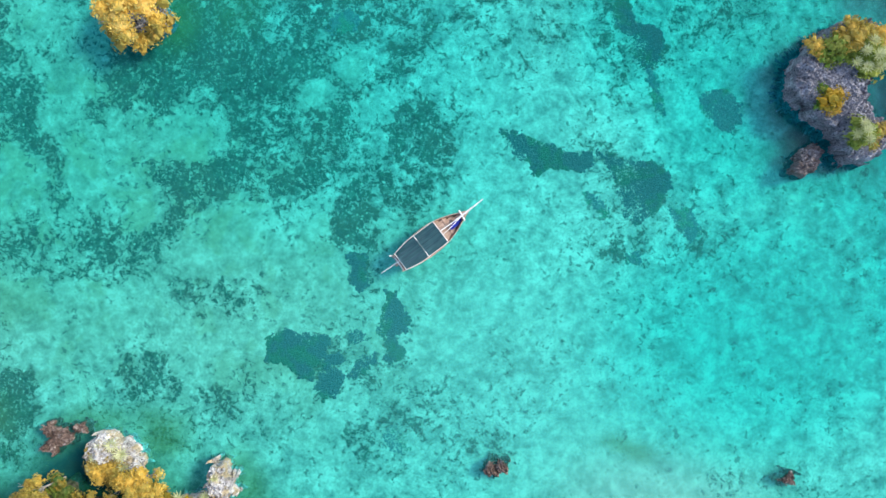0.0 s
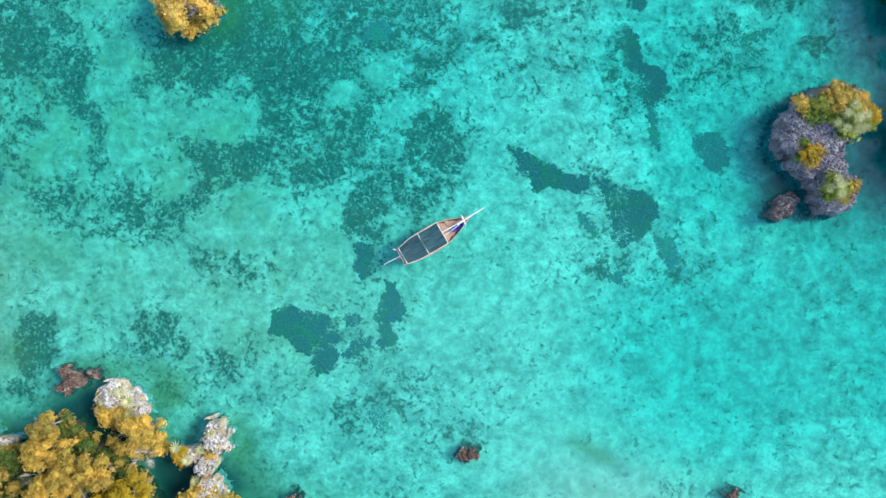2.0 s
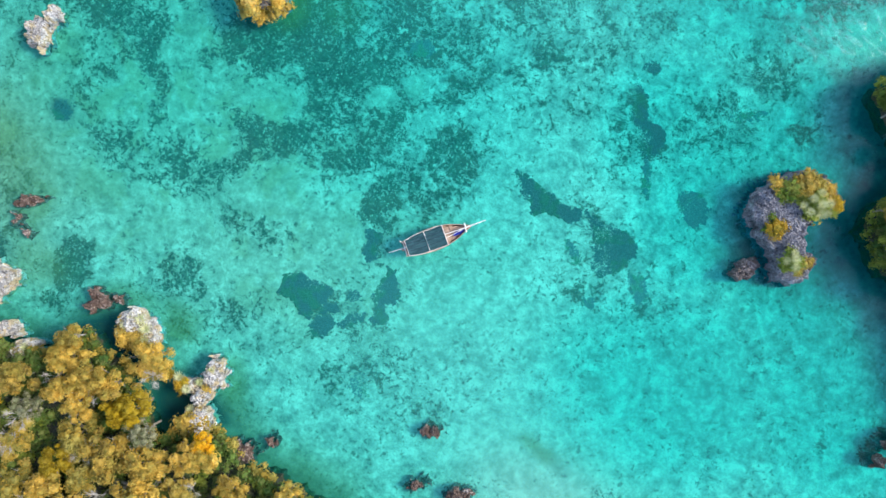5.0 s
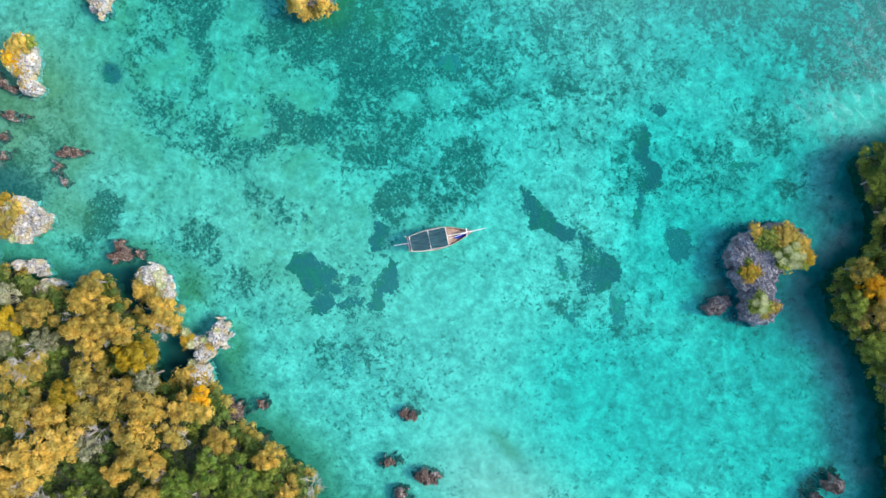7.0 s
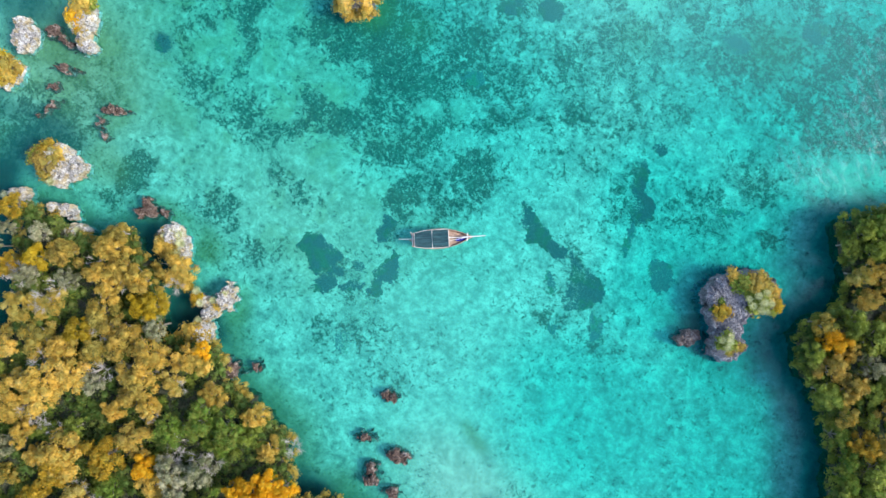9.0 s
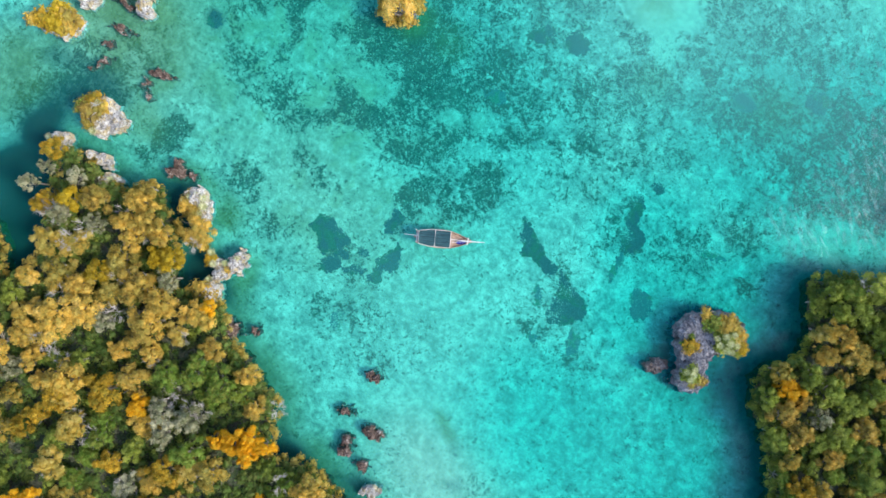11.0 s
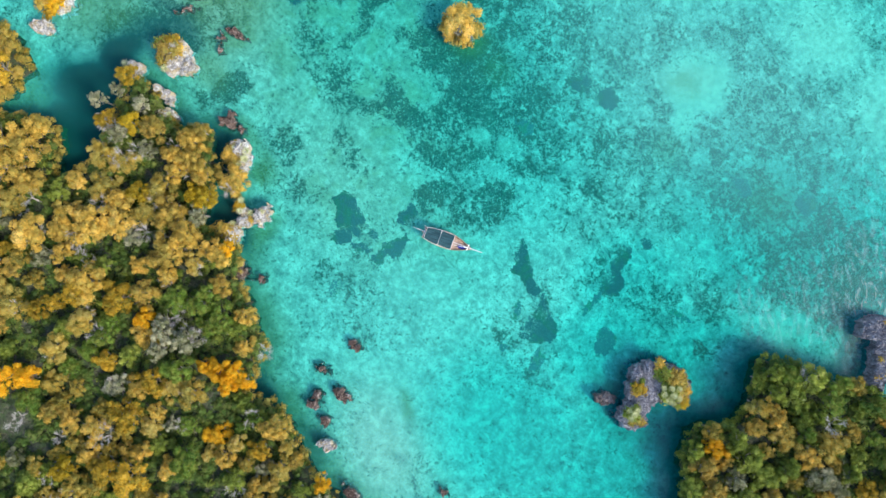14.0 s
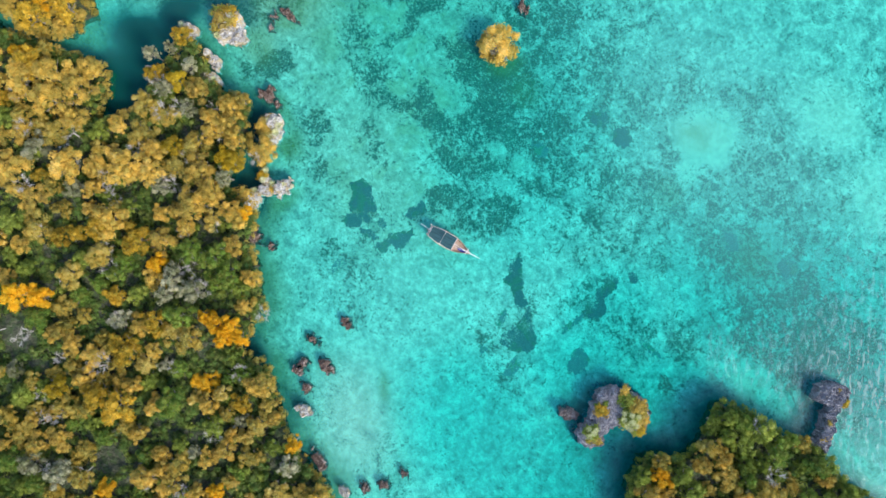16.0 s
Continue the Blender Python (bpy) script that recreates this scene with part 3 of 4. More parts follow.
seagrass_bed("ragged strip of seagrass on sand", [(-14.9, -14.3), (-12.7, -14.3), (-11.7, -14.9), (-12.7, -16.2), (-14.3, -17.5), (-15.2, -16.5)], 0.85)
seagrass_bed("small round clump of seagrass on sand", [(-11.7, -10.1), (-10.1, -9.8), (-9.4, -10.7), (-11.1, -11.4)], 0.9)
seagrass_bed("thin ragged strip of seagrass on sand", [(-14.6, -12.8), (-12.6, -12.4), (-12.2, -13.2), (-14.3, -13.8)], 0.85)
seagrass_bed("thin ragged strip of seagrass on sand", [(-10.4, -13.2), (-8.4, -12.3), (-8, -13.2), (-9.8, -14.4), (-11.6, -15.2), (-11.4, -14.4)], 0.85)
seagrass_bed("dark upright strip of seagrass on sand", [(-11.4, -1.5), (-9.8, -1.2), (-9.4, -4.3), (-10.1, -5.3), (-11.2, -4.3)])
for cx, cy, a, b, turn, full, label in (
    (19.4, 32.5, 0.9, 0.8, 0, 0.7, "small clump of seagrass on pale sand"), (-13.2, 38.7, 2.1, 1.4, 60, 0.7, "round dark seagrass clump in the meadow"), (-7.8, 41.4, 2.0, 1.7, 0, 0.7, "round dark seagrass clump in the meadow"),
    (-57.4, 2.1, 1.3, 1.3, 0, 1.0, "round dark weed clump in green shallows"), (34.0, 29.8, 1.8, 0.5, 20, 0.5, "scattered small weed clumps on sand"), (16.6, 4.6, 1.4, 0.5, -40, 0.5, "scattered small weed clumps on sand"),
    (20.6, -1.4, 0.8, 0.6, 0, 0.6, "small weed clump on pale sand"), (20.1, 53.4, 2.2, 1.5, 0, 0.35, "faint dark weed clump in hazy water"), (29.7, 62.1, 2.2, 1.8, 0, 0.35, "faint dark weed clump in hazy water"),
    (-12.1, 25.1, 1.6, 1.1, 20, 0.5, "small dark seagrass clump in the meadow"), (-6.2, -21.8, 1.2, 1.9, 20, 0.3, "faint weed clump on mottled sand"),
):
    seagrass_bed(label, [(cx, cy, a, b, turn)], max(full, 0.7), MEADOW if full > 0.6 else FAINT_MEADOW)

# ---- rocks round the islands and out in the water ----
PALE_ROCKS = [
    ([(-59.8, -23.2, 3.3, 3.0, 30), (-57.2, -22.3, 2.3, 1.9, 10), (-58.0, -25.0, 1.8, 1.5, 0)], 2.4, "white limestone stack topped with yellowing bushes"),
    ([(-68.9, -1.6, 2.1, 3.2, 25), (-66.5, -5.0, 1.7, 1.5, 0)], 2.4, "white limestone stack with orange scrub on top"),
    ([(-75.4, -9.4, 2.2, 2.4, 0), (-76.8, -7.6, 1.3, 1.2, 0)], 1.8, "bare white limestone boulder in the shallows"),
    ([(-62.4, 11.0, 1.6, 2.4, 20), (-61.2, 14.0, 1.2, 1.3, 0)], 1.6, "pale limestone rock standing in the shallows"),
    ([(-37.6, -22.6, 2.4, 1.9, -10), (-35.4, -23.6, 1.6, 1.6, 0)], 2.6, "pale pitted limestone rock with spiky plants"),
    ([(-25.2, -26.0, 1.5, 2.4, 15), (-27.9, -28.6, 2.2, 1.2, 10), (-26.0, -29.2, 1.4, 1.8, 0)], 2.8, "pale grey limestone pinnacle at the island's edge"),
    ([(-25.4, -32.4, 2.0, 1.9, -30)], 2.8, "grey limestone rock under golden bushes"),
    ([(-78.4, -41.4, 1.9, 1.5, 40)], 2.0, "bare white limestone boulder beside an islet"),
    ([(-61.6, -31.0, 1.8, 1.6, 20)], 2.8, "pale limestone knob at the island's tip"),
    ([(-53.9, -28.6, 1.5, 1.1, -20), (-56.0, -29.4, 1.0, 0.9, 0)], 2.6, "pale limestone ledge at the water's edge"),
    ([(-56.8, -41.2, 1.8, 1.3, 20)], 2.4, "pale limestone ledge above the dark inlet"),
    ([(17.9, -39.7, 1.2, 1.9, -35)], 1.4, "whitish grey boulder at the island's shore"),
    ([(36.2, -38.6, 1.5, 0.9, 20)], 1.1, "pale grey boulder lying in the shallows"),
    ([(-50.9, -30.6, 1.9, 1.5, 30)], 2.6, "white limestone rock at the island's edge"),
]
for i, (rows, high, label) in enumerate(PALE_ROCKS):
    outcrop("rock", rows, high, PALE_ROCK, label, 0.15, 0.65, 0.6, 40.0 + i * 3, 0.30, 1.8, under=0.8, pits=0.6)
BROWN_ROCKS = [
    ([(-43.4, -21.6, 1.3, 1.2, 0), (-44.6, -22.6, 0.9, 0.8, 0), (-41.4, -20.6, 0.9, 0.7, 0), (-44.6, -20.6, 0.8, 0.7, 0)], 0.9, "cluster of reddish brown reef rocks in water"),
    ([(5.2, -24.9, 1.5, 0.9, 10)], 0.7, "reddish brown reef rock in clear water"),
    ([(5.6, -32.6, 1.4, 0.7, 35)], 0.6, "brown reef rock breaking the water"),
    ([(11.5, -32.2, 1.9, 1.2, 20)], 1.0, "dark brown reef rock with pale flecks"),
    ([(8.9, -36.0, 1.0, 0.9, 0), (10.1, -37.6, 1.4, 1.0, 40)], 0.9, "pair of joined brown reef rocks by the shore"),
    ([(14.1, -37.6, 1.2, 0.9, 20)], 0.8, "rounded brown reef rock by the shore"),
    ([(-15.3, -32.9, 0.7, 0.9, 0)], 0.5, "small brown reef rock in clear water"),
    ([(37.0, -34.6, 1.2, 0.8, 0)], 0.7, "brown reef rock in the shallow bay"),
    ([(38.2, -30.8, 1.2, 0.9, 50)], 0.6, "weedy brown reef rock in the bay"),
    ([(37.6, -26.1, 0.9, 0.8, 0)], 0.25, "low dark reef rock awash in the bay"),
    ([(-57.3, -11.3, 1.9, 0.8, 20)], 0.6, "long brown reef rock in green shallows"),
    ([(-58.0, -14.6, 1.0, 0.5, -55), (-56.4, -15.6, 0.7, 0.5, 0)], 0.5, "thin brown reef rock in green shallows"),
    ([(-66.6, -16.9, 0.5, 1.5, -20)], 0.4, "narrow brown reef rock in green shallows"),
    ([(-67.8, -13.6, 1.0, 0.7, 30)], 0.4, "brown reef rock near the dark inlet"),
    ([(-67.6, -10.0, 1.7, 0.6, 20)], 0.5, "low long brown reef rock in shallows"),
    ([(-69.6, -6.4, 1.7, 0.6, 0)], 0.5, "flat brown reef rock beside white limestone"),
    ([(-72.6, -6.2, 1.3, 1.2, 0)], 0.6, "reddish reef rock beside a white boulder"),
    ([(65.6, -7.4, 1.6, 1.2, 60), (64.2, -10.2, 0.9, 0.8, 0)], 1.3, "dark brown rocks off the eastern island"),
    ([(-39.7, 33.0, 1.3, 1.0, 0)], 0.8, "small brown rock near a bushy islet"),
    ([(-18.6, -35.2, 1.8, 1.2, -20)], 1.0, "dark brown shore rock below the bushes"),
    ([(28.6, -41.0, 2.4, 1.2, 10)], 0.9, "dark brown rocky ledge along the shore"),
]
for i, (rows, high, label) in enumerate(BROWN_ROCKS):
    rows = [(x, y, 0.95 * a, 0.95 * b, turn) for x, y, a, b, turn in rows]
    outcrop("reef_rock", rows, high, BROWN_ROCK, label, 0.12, 0.75, 0.6, 90.0 + i * 2, 0.7, 2.4, under=0.4, pits=0.4)
ISLET = [(36.5, 16.4), (36.8, 19.4), (38.3, 21.8), (40.4, 23.5), (43, 24.5), (45.7, 24), (47.8, 21.6), (47.2, 19.4), (45.7, 18.2), (44.6, 16.2), (45.4, 14.4), (47.1, 13.2), (47, 10.4), (45.5, 8.8), (42.9, 8.5), (41.6, 10.5), (41.2, 12.2), (38.8, 13.3)]
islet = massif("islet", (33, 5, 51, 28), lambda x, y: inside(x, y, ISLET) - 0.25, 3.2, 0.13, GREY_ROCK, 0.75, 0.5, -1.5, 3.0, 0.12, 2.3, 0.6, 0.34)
tagged(islet, "grey pitted coral-rock islet with bushes on top", "islet", kind="structure")
outcrop("rock", [(39.1, 9.2, 1.3, 2.1, -35)], 1.7, BOULDER_ROCK, "brown and grey boulder beside the rocky islet", 0.13, 0.5, 0.5, 8.0, 0.5, 1.8, under=0.6, pits=0.4)
SPUR = [(52.2, 56.4), (52.6, 59), (55.4, 62.4), (58.8, 60.6), (59, 58), (62.6, 56), (66, 52.4), (63, 50.4), (60, 54), (57, 56), (54.6, 54.6)]
spur = massif("rock", (49, 47, 70, 65), lambda x, y: inside(x, y, SPUR) - 0.2, 2.8, 0.16, GREY_ROCK, 0.7, 0.55, -1.5, 15.0, 0.35, 2.0, 0.8, 0.45)
tagged(spur, "grey coral-rock spur off the eastern island", "rock")
outcrop("islet", [(-75.6, -16.2, 3.6, 2.6, 30), (-77.6, -17.6, 2.0, 1.8, 0)], 1.5, PALE_ROCK, "pale limestone islet under golden bushes", 0.2, 0.7, 0.6, 23.0, 0.3, 1.5, "islet", kind="structure", under=0.5)
outcrop("islet", [(-82.6, -36.2, 4.2, 3.2, 20)], 1.5, PALE_ROCK, "pale limestone islet under orange bushes", 0.2, 0.7, 0.6, 29.0, 0.3, 1.5, "islet", kind="structure", under=0.5)
outcrop("islet", [(-34.0, 25.0, 2.5, 2.1, 0)], 1.3, GREY_ROCK, "low rocky islet hidden under one golden bush", 0.25, 0.7, 0.7, 19.0, 0.4, 1.2, "islet", kind="structure")


# ---- plants ----
def ball(level):
    bm = bmesh.new()
    bmesh.ops.create_icosphere(bm, subdivisions=level, radius=1.0)
    v, f = np.array([tuple(x.co) for x in bm.verts]), np.array([[x.index for x in p.verts] for p in bm.faces])
    bm.free()
    return v, f


BALL_V, BALL_F = ball(1)


def clumps(rng, rows, leaves, size, core=0.74):
    """Vertices and faces of leafy clumps (x, y, z, radius): a lumpy heart, thickly set with folded leaf sprays."""
    verts, faces, at = [], [], 0
    for x, y, z, r in rows:
        lump = BALL_V * (core * r * (1 + 0.16 * rng.standard_normal((len(BALL_V), 1)))) * (1, 1, 0.72) + (x, y, z)
        verts.append(lump)
        faces += (BALL_F + at).tolist()
        at += len(lump)
        count = max(8, int(leaves * r * r))
        d = rng.standard_normal((count, 3))
        d[:, 2] = np.abs(d[:, 2]) - 0.22
        d /= np.linalg.norm(d, axis=1)[:, None]
        mid = d * (r * rng.uniform(0.80, 1.18, (count, 1))) * (1, 1, 0.78) + (x, y, z)
        up = d + 0.75 * rng.standard_normal((count, 3))
        up /= np.linalg.norm(up, axis=1)[:, None]
        side = np.cross(up, rng.standard_normal((count, 3)))
        side /= np.linalg.norm(side, axis=1)[:, None] + 1e-9
        along = np.cross(up, side)
        s = size * rng.uniform(0.6, 1.35, (count, 1))
        quads = np.stack([mid - along * s, mid + side * s * 0.55 + up * s * 0.25, mid + along * s, mid - side * s * 0.55 + up * s * 0.25], 1).reshape(-1, 3)
        verts.append(quads)
        k = at + 4 * np.arange(count)
        faces += np.stack([k, k + 1, k + 2], 1).tolist() + np.stack([k, k + 2, k + 3], 1).tolist()
        at += 4 * count
    return np.concatenate(verts), faces


def plain_mesh(name, verts, faces, mat):
    me = bpy.data.meshes.new(name)
    me.from_pydata([tuple(v) for v in verts], [], faces)
    me.materials.append(mat)
    return me


def crown_mesh(seed, wide=3.0, rise=1.5, heads=17, leaves=210, size=0.15, loose=0.6):
    """A crown of separate leafy heads on a low dome, with small tufts between and round them."""
    rng = np.random.default_rng(seed)
    rows = []
    lobe = rng.uniform(0, 2 * math.pi, 3)
    for i in range(heads + 16):
        small = i >= heads
        k = i - heads if small else i
        a, q = k * 2.39996 + rng.normal(0, 0.3) + small, math.sqrt((k + 0.5) / (16 if small else heads))
        reach = wide * (0.80 if small else 0.80) * (1 + 0.22 * math.cos(2 * a + lobe[0]) + 0.16 * math.cos(3 * a + lobe[1]))
        r = wide * (rng.uniform(0.08, 0.13) if small else rng.choice((0.17, 0.21, 0.25, 0.29)) * rng.uniform(0.9, 1.1))
        rows.append((reach * q * math.cos(a), reach * q * math.sin(a), 3.3 - 0.1 * small + rise * (1 - q ** 2.2) + rng.normal(0, 0.42) * loose, r))
    return plain_mesh("crown", *clumps(rng, rows, leaves, size, 0.80), GOLD)


def limb(bm, a, b, r0, r1, sides=6):
    a, b = Vector(a), Vector(b)
    turn = (b - a).to_track_quat("Z", "Y").to_matrix()
    rings = []
    for p, r in ((a, r0), (b, r1)):
        rings.append([bm.verts.new(p + turn @ Vector((r * math.cos(2 * math.pi * i / sides), r * math.sin(2 * math.pi * i / sides), 0))) for i in range(sides)])
    for i in range(sides):
        bm.faces.new((rings[0][i], rings[0][(i + 1) % sides], rings[1][(i + 1) % sides], rings[1][i]))
    bm.faces.new(rings[0][::-1])
    bm.faces.new(rings[1])


def branching(seed, spread_out, twigs, tall, stout=1.0):
    """A bent trunk that forks into limbs and twigs."""
    rng = np.random.default_rng(seed)
    bm = bmesh.new()
    fork = Vector((rng.normal(0, 0.2), rng.normal(0, 0.2), tall * 0.45))
    limb(bm, (0, 0, -0.8), fork * 0.5 + Vector((rng.normal(0, 0.12), rng.normal(0, 0.12), 0)), 0.22, 0.18, 7)
    limb(bm, fork * 0.5, fork, 0.18, 0.15, 7)
    for i in range(6):
        a = i * 2 * math.pi / 6 + rng.normal(0, 0.3)
        out = spread_out * rng.uniform(0.65, 1.0)
        elbow = fork + Vector((0.45 * out * math.cos(a), 0.45 * out * math.sin(a), tall * rng.uniform(0.18, 0.30)))
        tip = fork + Vector((out * math.cos(a + 0.25), out * math.sin(a + 0.25), tall * rng.uniform(0.35, 0.55)))
        limb(bm, fork, elbow, 0.11 * stout, 0.08 * stout, 5)
        limb(bm, elbow, tip, 0.08 * stout, 0.03 * stout, 5)
        for k in range(twigs):
            start = elbow.lerp(tip, rng.uniform(0.0, 0.9))
            b = a + rng.normal(0, 0.8)
            limb(bm, start, start + Vector((math.cos(b), math.sin(b), rng.uniform(0.1, 0.9))) * rng.uniform(0.5, 1.2), 0.04 * stout, 0.012, 4)
    me = bpy.data.meshes.new("trunk")
    bm.to_mesh(me)
    bm.free()
    me.materials.append(BARK)
    return me


CROWNS = [crown_mesh(s) for s in range(6)] + [crown_mesh(10 + s, 3.0, 1.2, 20, 200, 0.15, 1.2) for s in range(4)]
THIN = [crown_mesh(20 + s, 2.6, 1.0, 20, 170, 0.14, 1.2) for s in range(3)]
LOW = [plain_mesh("foliage", *clumps(np.random.default_rng(30 + s), [(0.62 * math.cos(i * 2.4) * math.sqrt(i / 9), 0.62 * math.sin(i * 2.4) * math.sqrt(i / 9), 0.35 + 0.25 * (1 - i / 9), 0.34 + 0.10 * math.sin(5 * i + s)) for i in range(10)], 190, 0.10), GOLD) for s in range(4)]
TRUNKS = [branching(s, 2.4, 3, 3.9) for s in range(4)]
BARE = [branching(50 + s, 2.2, 34, 4.0, 0.32) for s in range(3)]


def placed(me, name, parent, mat=None, label=""):
    ob = new(name, me)
    ob.parent = parent
    if mat:
        ob.material_slots[0].link = "OBJECT"
        ob.material_slots[0].material = mat
    return tagged(ob, label)


LOOKS = {
    "orange": (ORANGE, "bushy tree with bright orange leaves on coral rock"), "gold": (GOLD, "bushy tree with golden brown leaves on coral rock"),
    "olive": (OLIVE, "bushy tree with olive brown leaves on coral rock"), "green": (GREEN, "dense dark green leafy tree on coral rock"),
    "grey": (GREYGREEN, "half-bare tree with sparse grey-green leaves"), "amber": (AMBER, "bushy tree with amber yellow leaves on coral rock"), "moss": (MOSS, "bushy tree with mossy yellow-green leaves on coral rock"), "yellow": (YELLOW, "bushy tree with bright yellow leaves on coral rock"),
}


def tree(x, y, base, wide, look_name, rng, group, tall=1.0):
    mat, label = LOOKS[look_name]
    root = new("tree")
    k = wide / 2.65
    root.matrix_basis = Matrix.LocRotScale((x, y, base), Euler((0, 0, rng.uniform(0, 6.28))), (k, k, tall * (0.72 + 0.32 * k)))
    placed(rng.choice(TRUNKS), "trunk", root)
    placed(rng.choice(THIN if look_name == "grey" else CROWNS), "crown", root, mat)
    return tagged(root, label, "tree", group)


def bush(x, y, base, wide, look_name, rng, label, group=""):
    root = new("bush")
    root.matrix_basis = Matrix.LocRotScale((x, y, base), Euler((0, 0, rng.uniform(0, 6.28))), (wide, wide, wide * 0.9))
    placed(rng.choice(LOW), "foliage", root, LOOKS[look_name][0])
    bm = bmesh.new()
    for i in range(5):
        limb(bm, (0, 0, -0.5), (0.5 * math.cos(i * 1.3), 0.5 * math.sin(i * 1.3), 0.5), 0.05, 0.02, 5)
    part("stem", bm, BARK, root)
    return tagged(root, label, "bush", group)


def bare_tree(x, y, base, size, rng, group):
    root = new("bare_tree")
    root.matrix_basis = Matrix.LocRotScale((x, y, base), Euler((rng.uniform(-0.3, 0.3), rng.uniform(-0.3, 0.3), rng.uniform(0, 6.28))), (size, size, size))
    placed(rng.choice(BARE), "trunk", root, DEADWOOD)
    return tagged(root, "leafless tree with pale bleached branches", "tree", group)


rng = random.Random(7)
taken = []
WEST = "trees of the western island"
FEATURES = {
    "orange": [(-22.6, -33.8, 1.3), (-5, -47.3, 1.7), (-3.2, -44.8, 1.7), (-1.8, -47, 1.6), (-0.6, -44.2, 1.4), (-6.8, -48.2, 1.4), (-24.9, -80.4, 2.6), (-23.2, -76.4, 2.2), (-20.3, -53.1, 1.5),
               (22.5, -42.5, 1.3), (-76, -53, 2.0)],
    "amber": [(-73.5, -50.5, 2.2), (-82, -52, 2.6), (-74.3, -57, 2.4), (-7.3, -65.1, 2.6), (2.7, -70.5, 2.8), (-1, -74, 2.4), (-31, -60, 2.4), (-26, -55, 2.4), (-66, -61, 2.6), (-10, -58, 2.0)],
    "yellow": [(-51.3, -35.5, 1.8), (-32.6, -32.0, 1.9), (-34.4, -33.2, 1.4), (-40, -41.5, 1.8), (-5.6, -80.4, 1.9)],
    "gold": [(-63.8, -62.8, 3.0), (-62.2, -57.5, 3.0), (-57.8, -60, 3.0), (-57.5, -54, 2.8), (-44.5, -61.6, 3.0), (-39.6, -51.3, 3.0), (-42.8, -25.9, 1.6), (-42.9, -28.3, 1.9), (-40, -29.6, 1.9), (-41.6, -32, 2.0), (-36.8, -30, 1.9), (-39.4, -33.8, 1.8), (-33.9, -38.4, 2.5), (-28.3, -38, 2.4), (-48.3, -32.8, 2.0), (-28.2, -42, 2.8), (-23.2, -35.5, 2.2), (-31.4, -58.3, 3.1), (-37, -47, 2.5)],
    "grey": [(-58.6, -38.4, 1.5), (-53.4, -32.4, 1.5), (-51, -38.6, 1.7), (-58, -34.6, 1.2), (-12.7, -49.1, 2.4), (-16.5, -51.5, 2.2), (9.8, -86.5, 2.4), (6, -91, 2.4), (-45.6, -35.8, 1.7), (-30.6, -34.6, 1.7), (-33.8, -47, 1.8), (-14, -54, 2.0)],
    "green": [(-16.6, -42.2, 2.4), (-12.5, -41.5, 2.2), (-8.8, -53, 2.2), (5.5, -61, 2.3), (-20, -46, 2.0)],
}
GAPS = [(9.5, -66, 3.4), (12.4, -75.2, 4.0), (-18.6, -85.0, 4.6), (10.5, -60.4, 3.8), (-12, -81, 3.0), (-28, -73, 3.8), (-20, -47.5, 2.8), (0.6, -50.4, 2.6), (-18.1, -68.3, 2.6), (-11.9, -56, 1.8), (26, -52, 2.2), (-8, -92, 3), (-27, -87, 2.5), (-47, -45, 1.6), (-31, -52.6, 1.3), (2, -55, 1.5), (22, -60, 2.0)]
for kind_name, rows in FEATURES.items():
    for x, y, r in rows:
        tree(x, y, 1.5, 1.15 * r, kind_name, rng, WEST, 1.25)
        taken.append((x, y, r))


outer = []


def forest(outline, group, tries, palette, near=108.0, gaps=()):
    xs, ys = [p[0] for p in outline], [p[1] for p in outline]
    for _ in range(tries):
        x, y, r = rng.uniform(min(xs), max(xs)), rng.uniform(min(ys), max(ys)), rng.choice((1.9, 2.6, 3.2, 3.7, 4.1))
        if group == WEST and 0.92 * x - 0.39 * y > 12 or group.endswith("eastern island"):
            r = 0.45 * r + 0.8
        if math.hypot(x, y) > near or inside(x, y, outline) < 0.45 * r - 0.3:
            continue
        if any((x - a) ** 2 + (y - b) ** 2 < ((0.78 if r < 2.7 else 0.86) * (r + c)) ** 2 for a, b, c in taken) or any((x - a) ** 2 + (y - b) ** 2 < (c + 0.3 * r) ** 2 for a, b, c in gaps):
            continue
        taken.append((x, y, r))
        base, look_name, tall = 1.4 + rng.uniform(-0.5, 0.5), palette(x, y), rng.uniform(0.8, 1.15)
        if math.hypot(x, y) > 76:
            outer.append((x, y, base, r, look_name, tall))
        else:
            tree(x, y, base, r, look_name, rng, group, tall)


def west_palette(x, y):
    southward = 0.92 * x - 0.39 * y + 8 * fractal(x, y, 0.07, 3)
    roll, hollow = rng.random(), fractal(x, y, 0.11, 2, 7.0)
    if hollow < -0.22 and southward > -14:
        return "green" if roll < 0.42 else "moss" if roll < 0.80 else "olive"
    if southward < 8:
        return "gold" if roll < 0.42 else "amber" if roll < 0.53 else "olive" if roll < 0.75 else "grey" if roll < 0.81 else "orange" if roll < 0.88 else "moss"
    return "gold" if roll < 0.34 else "olive" if roll < 0.70 else "grey" if roll < 0.77 else "orange" if roll < 0.79 else "amber" if roll < 0.84 else "moss" if roll < 0.95 else "green"


def east_palette(x, y):
    roll = rng.random()
    return "moss" if roll < 0.38 else "green" if roll < 0.56 else "olive" if roll < 0.76 else "gold" if roll < 0.91 else "amber" if roll < 0.96 else "grey"


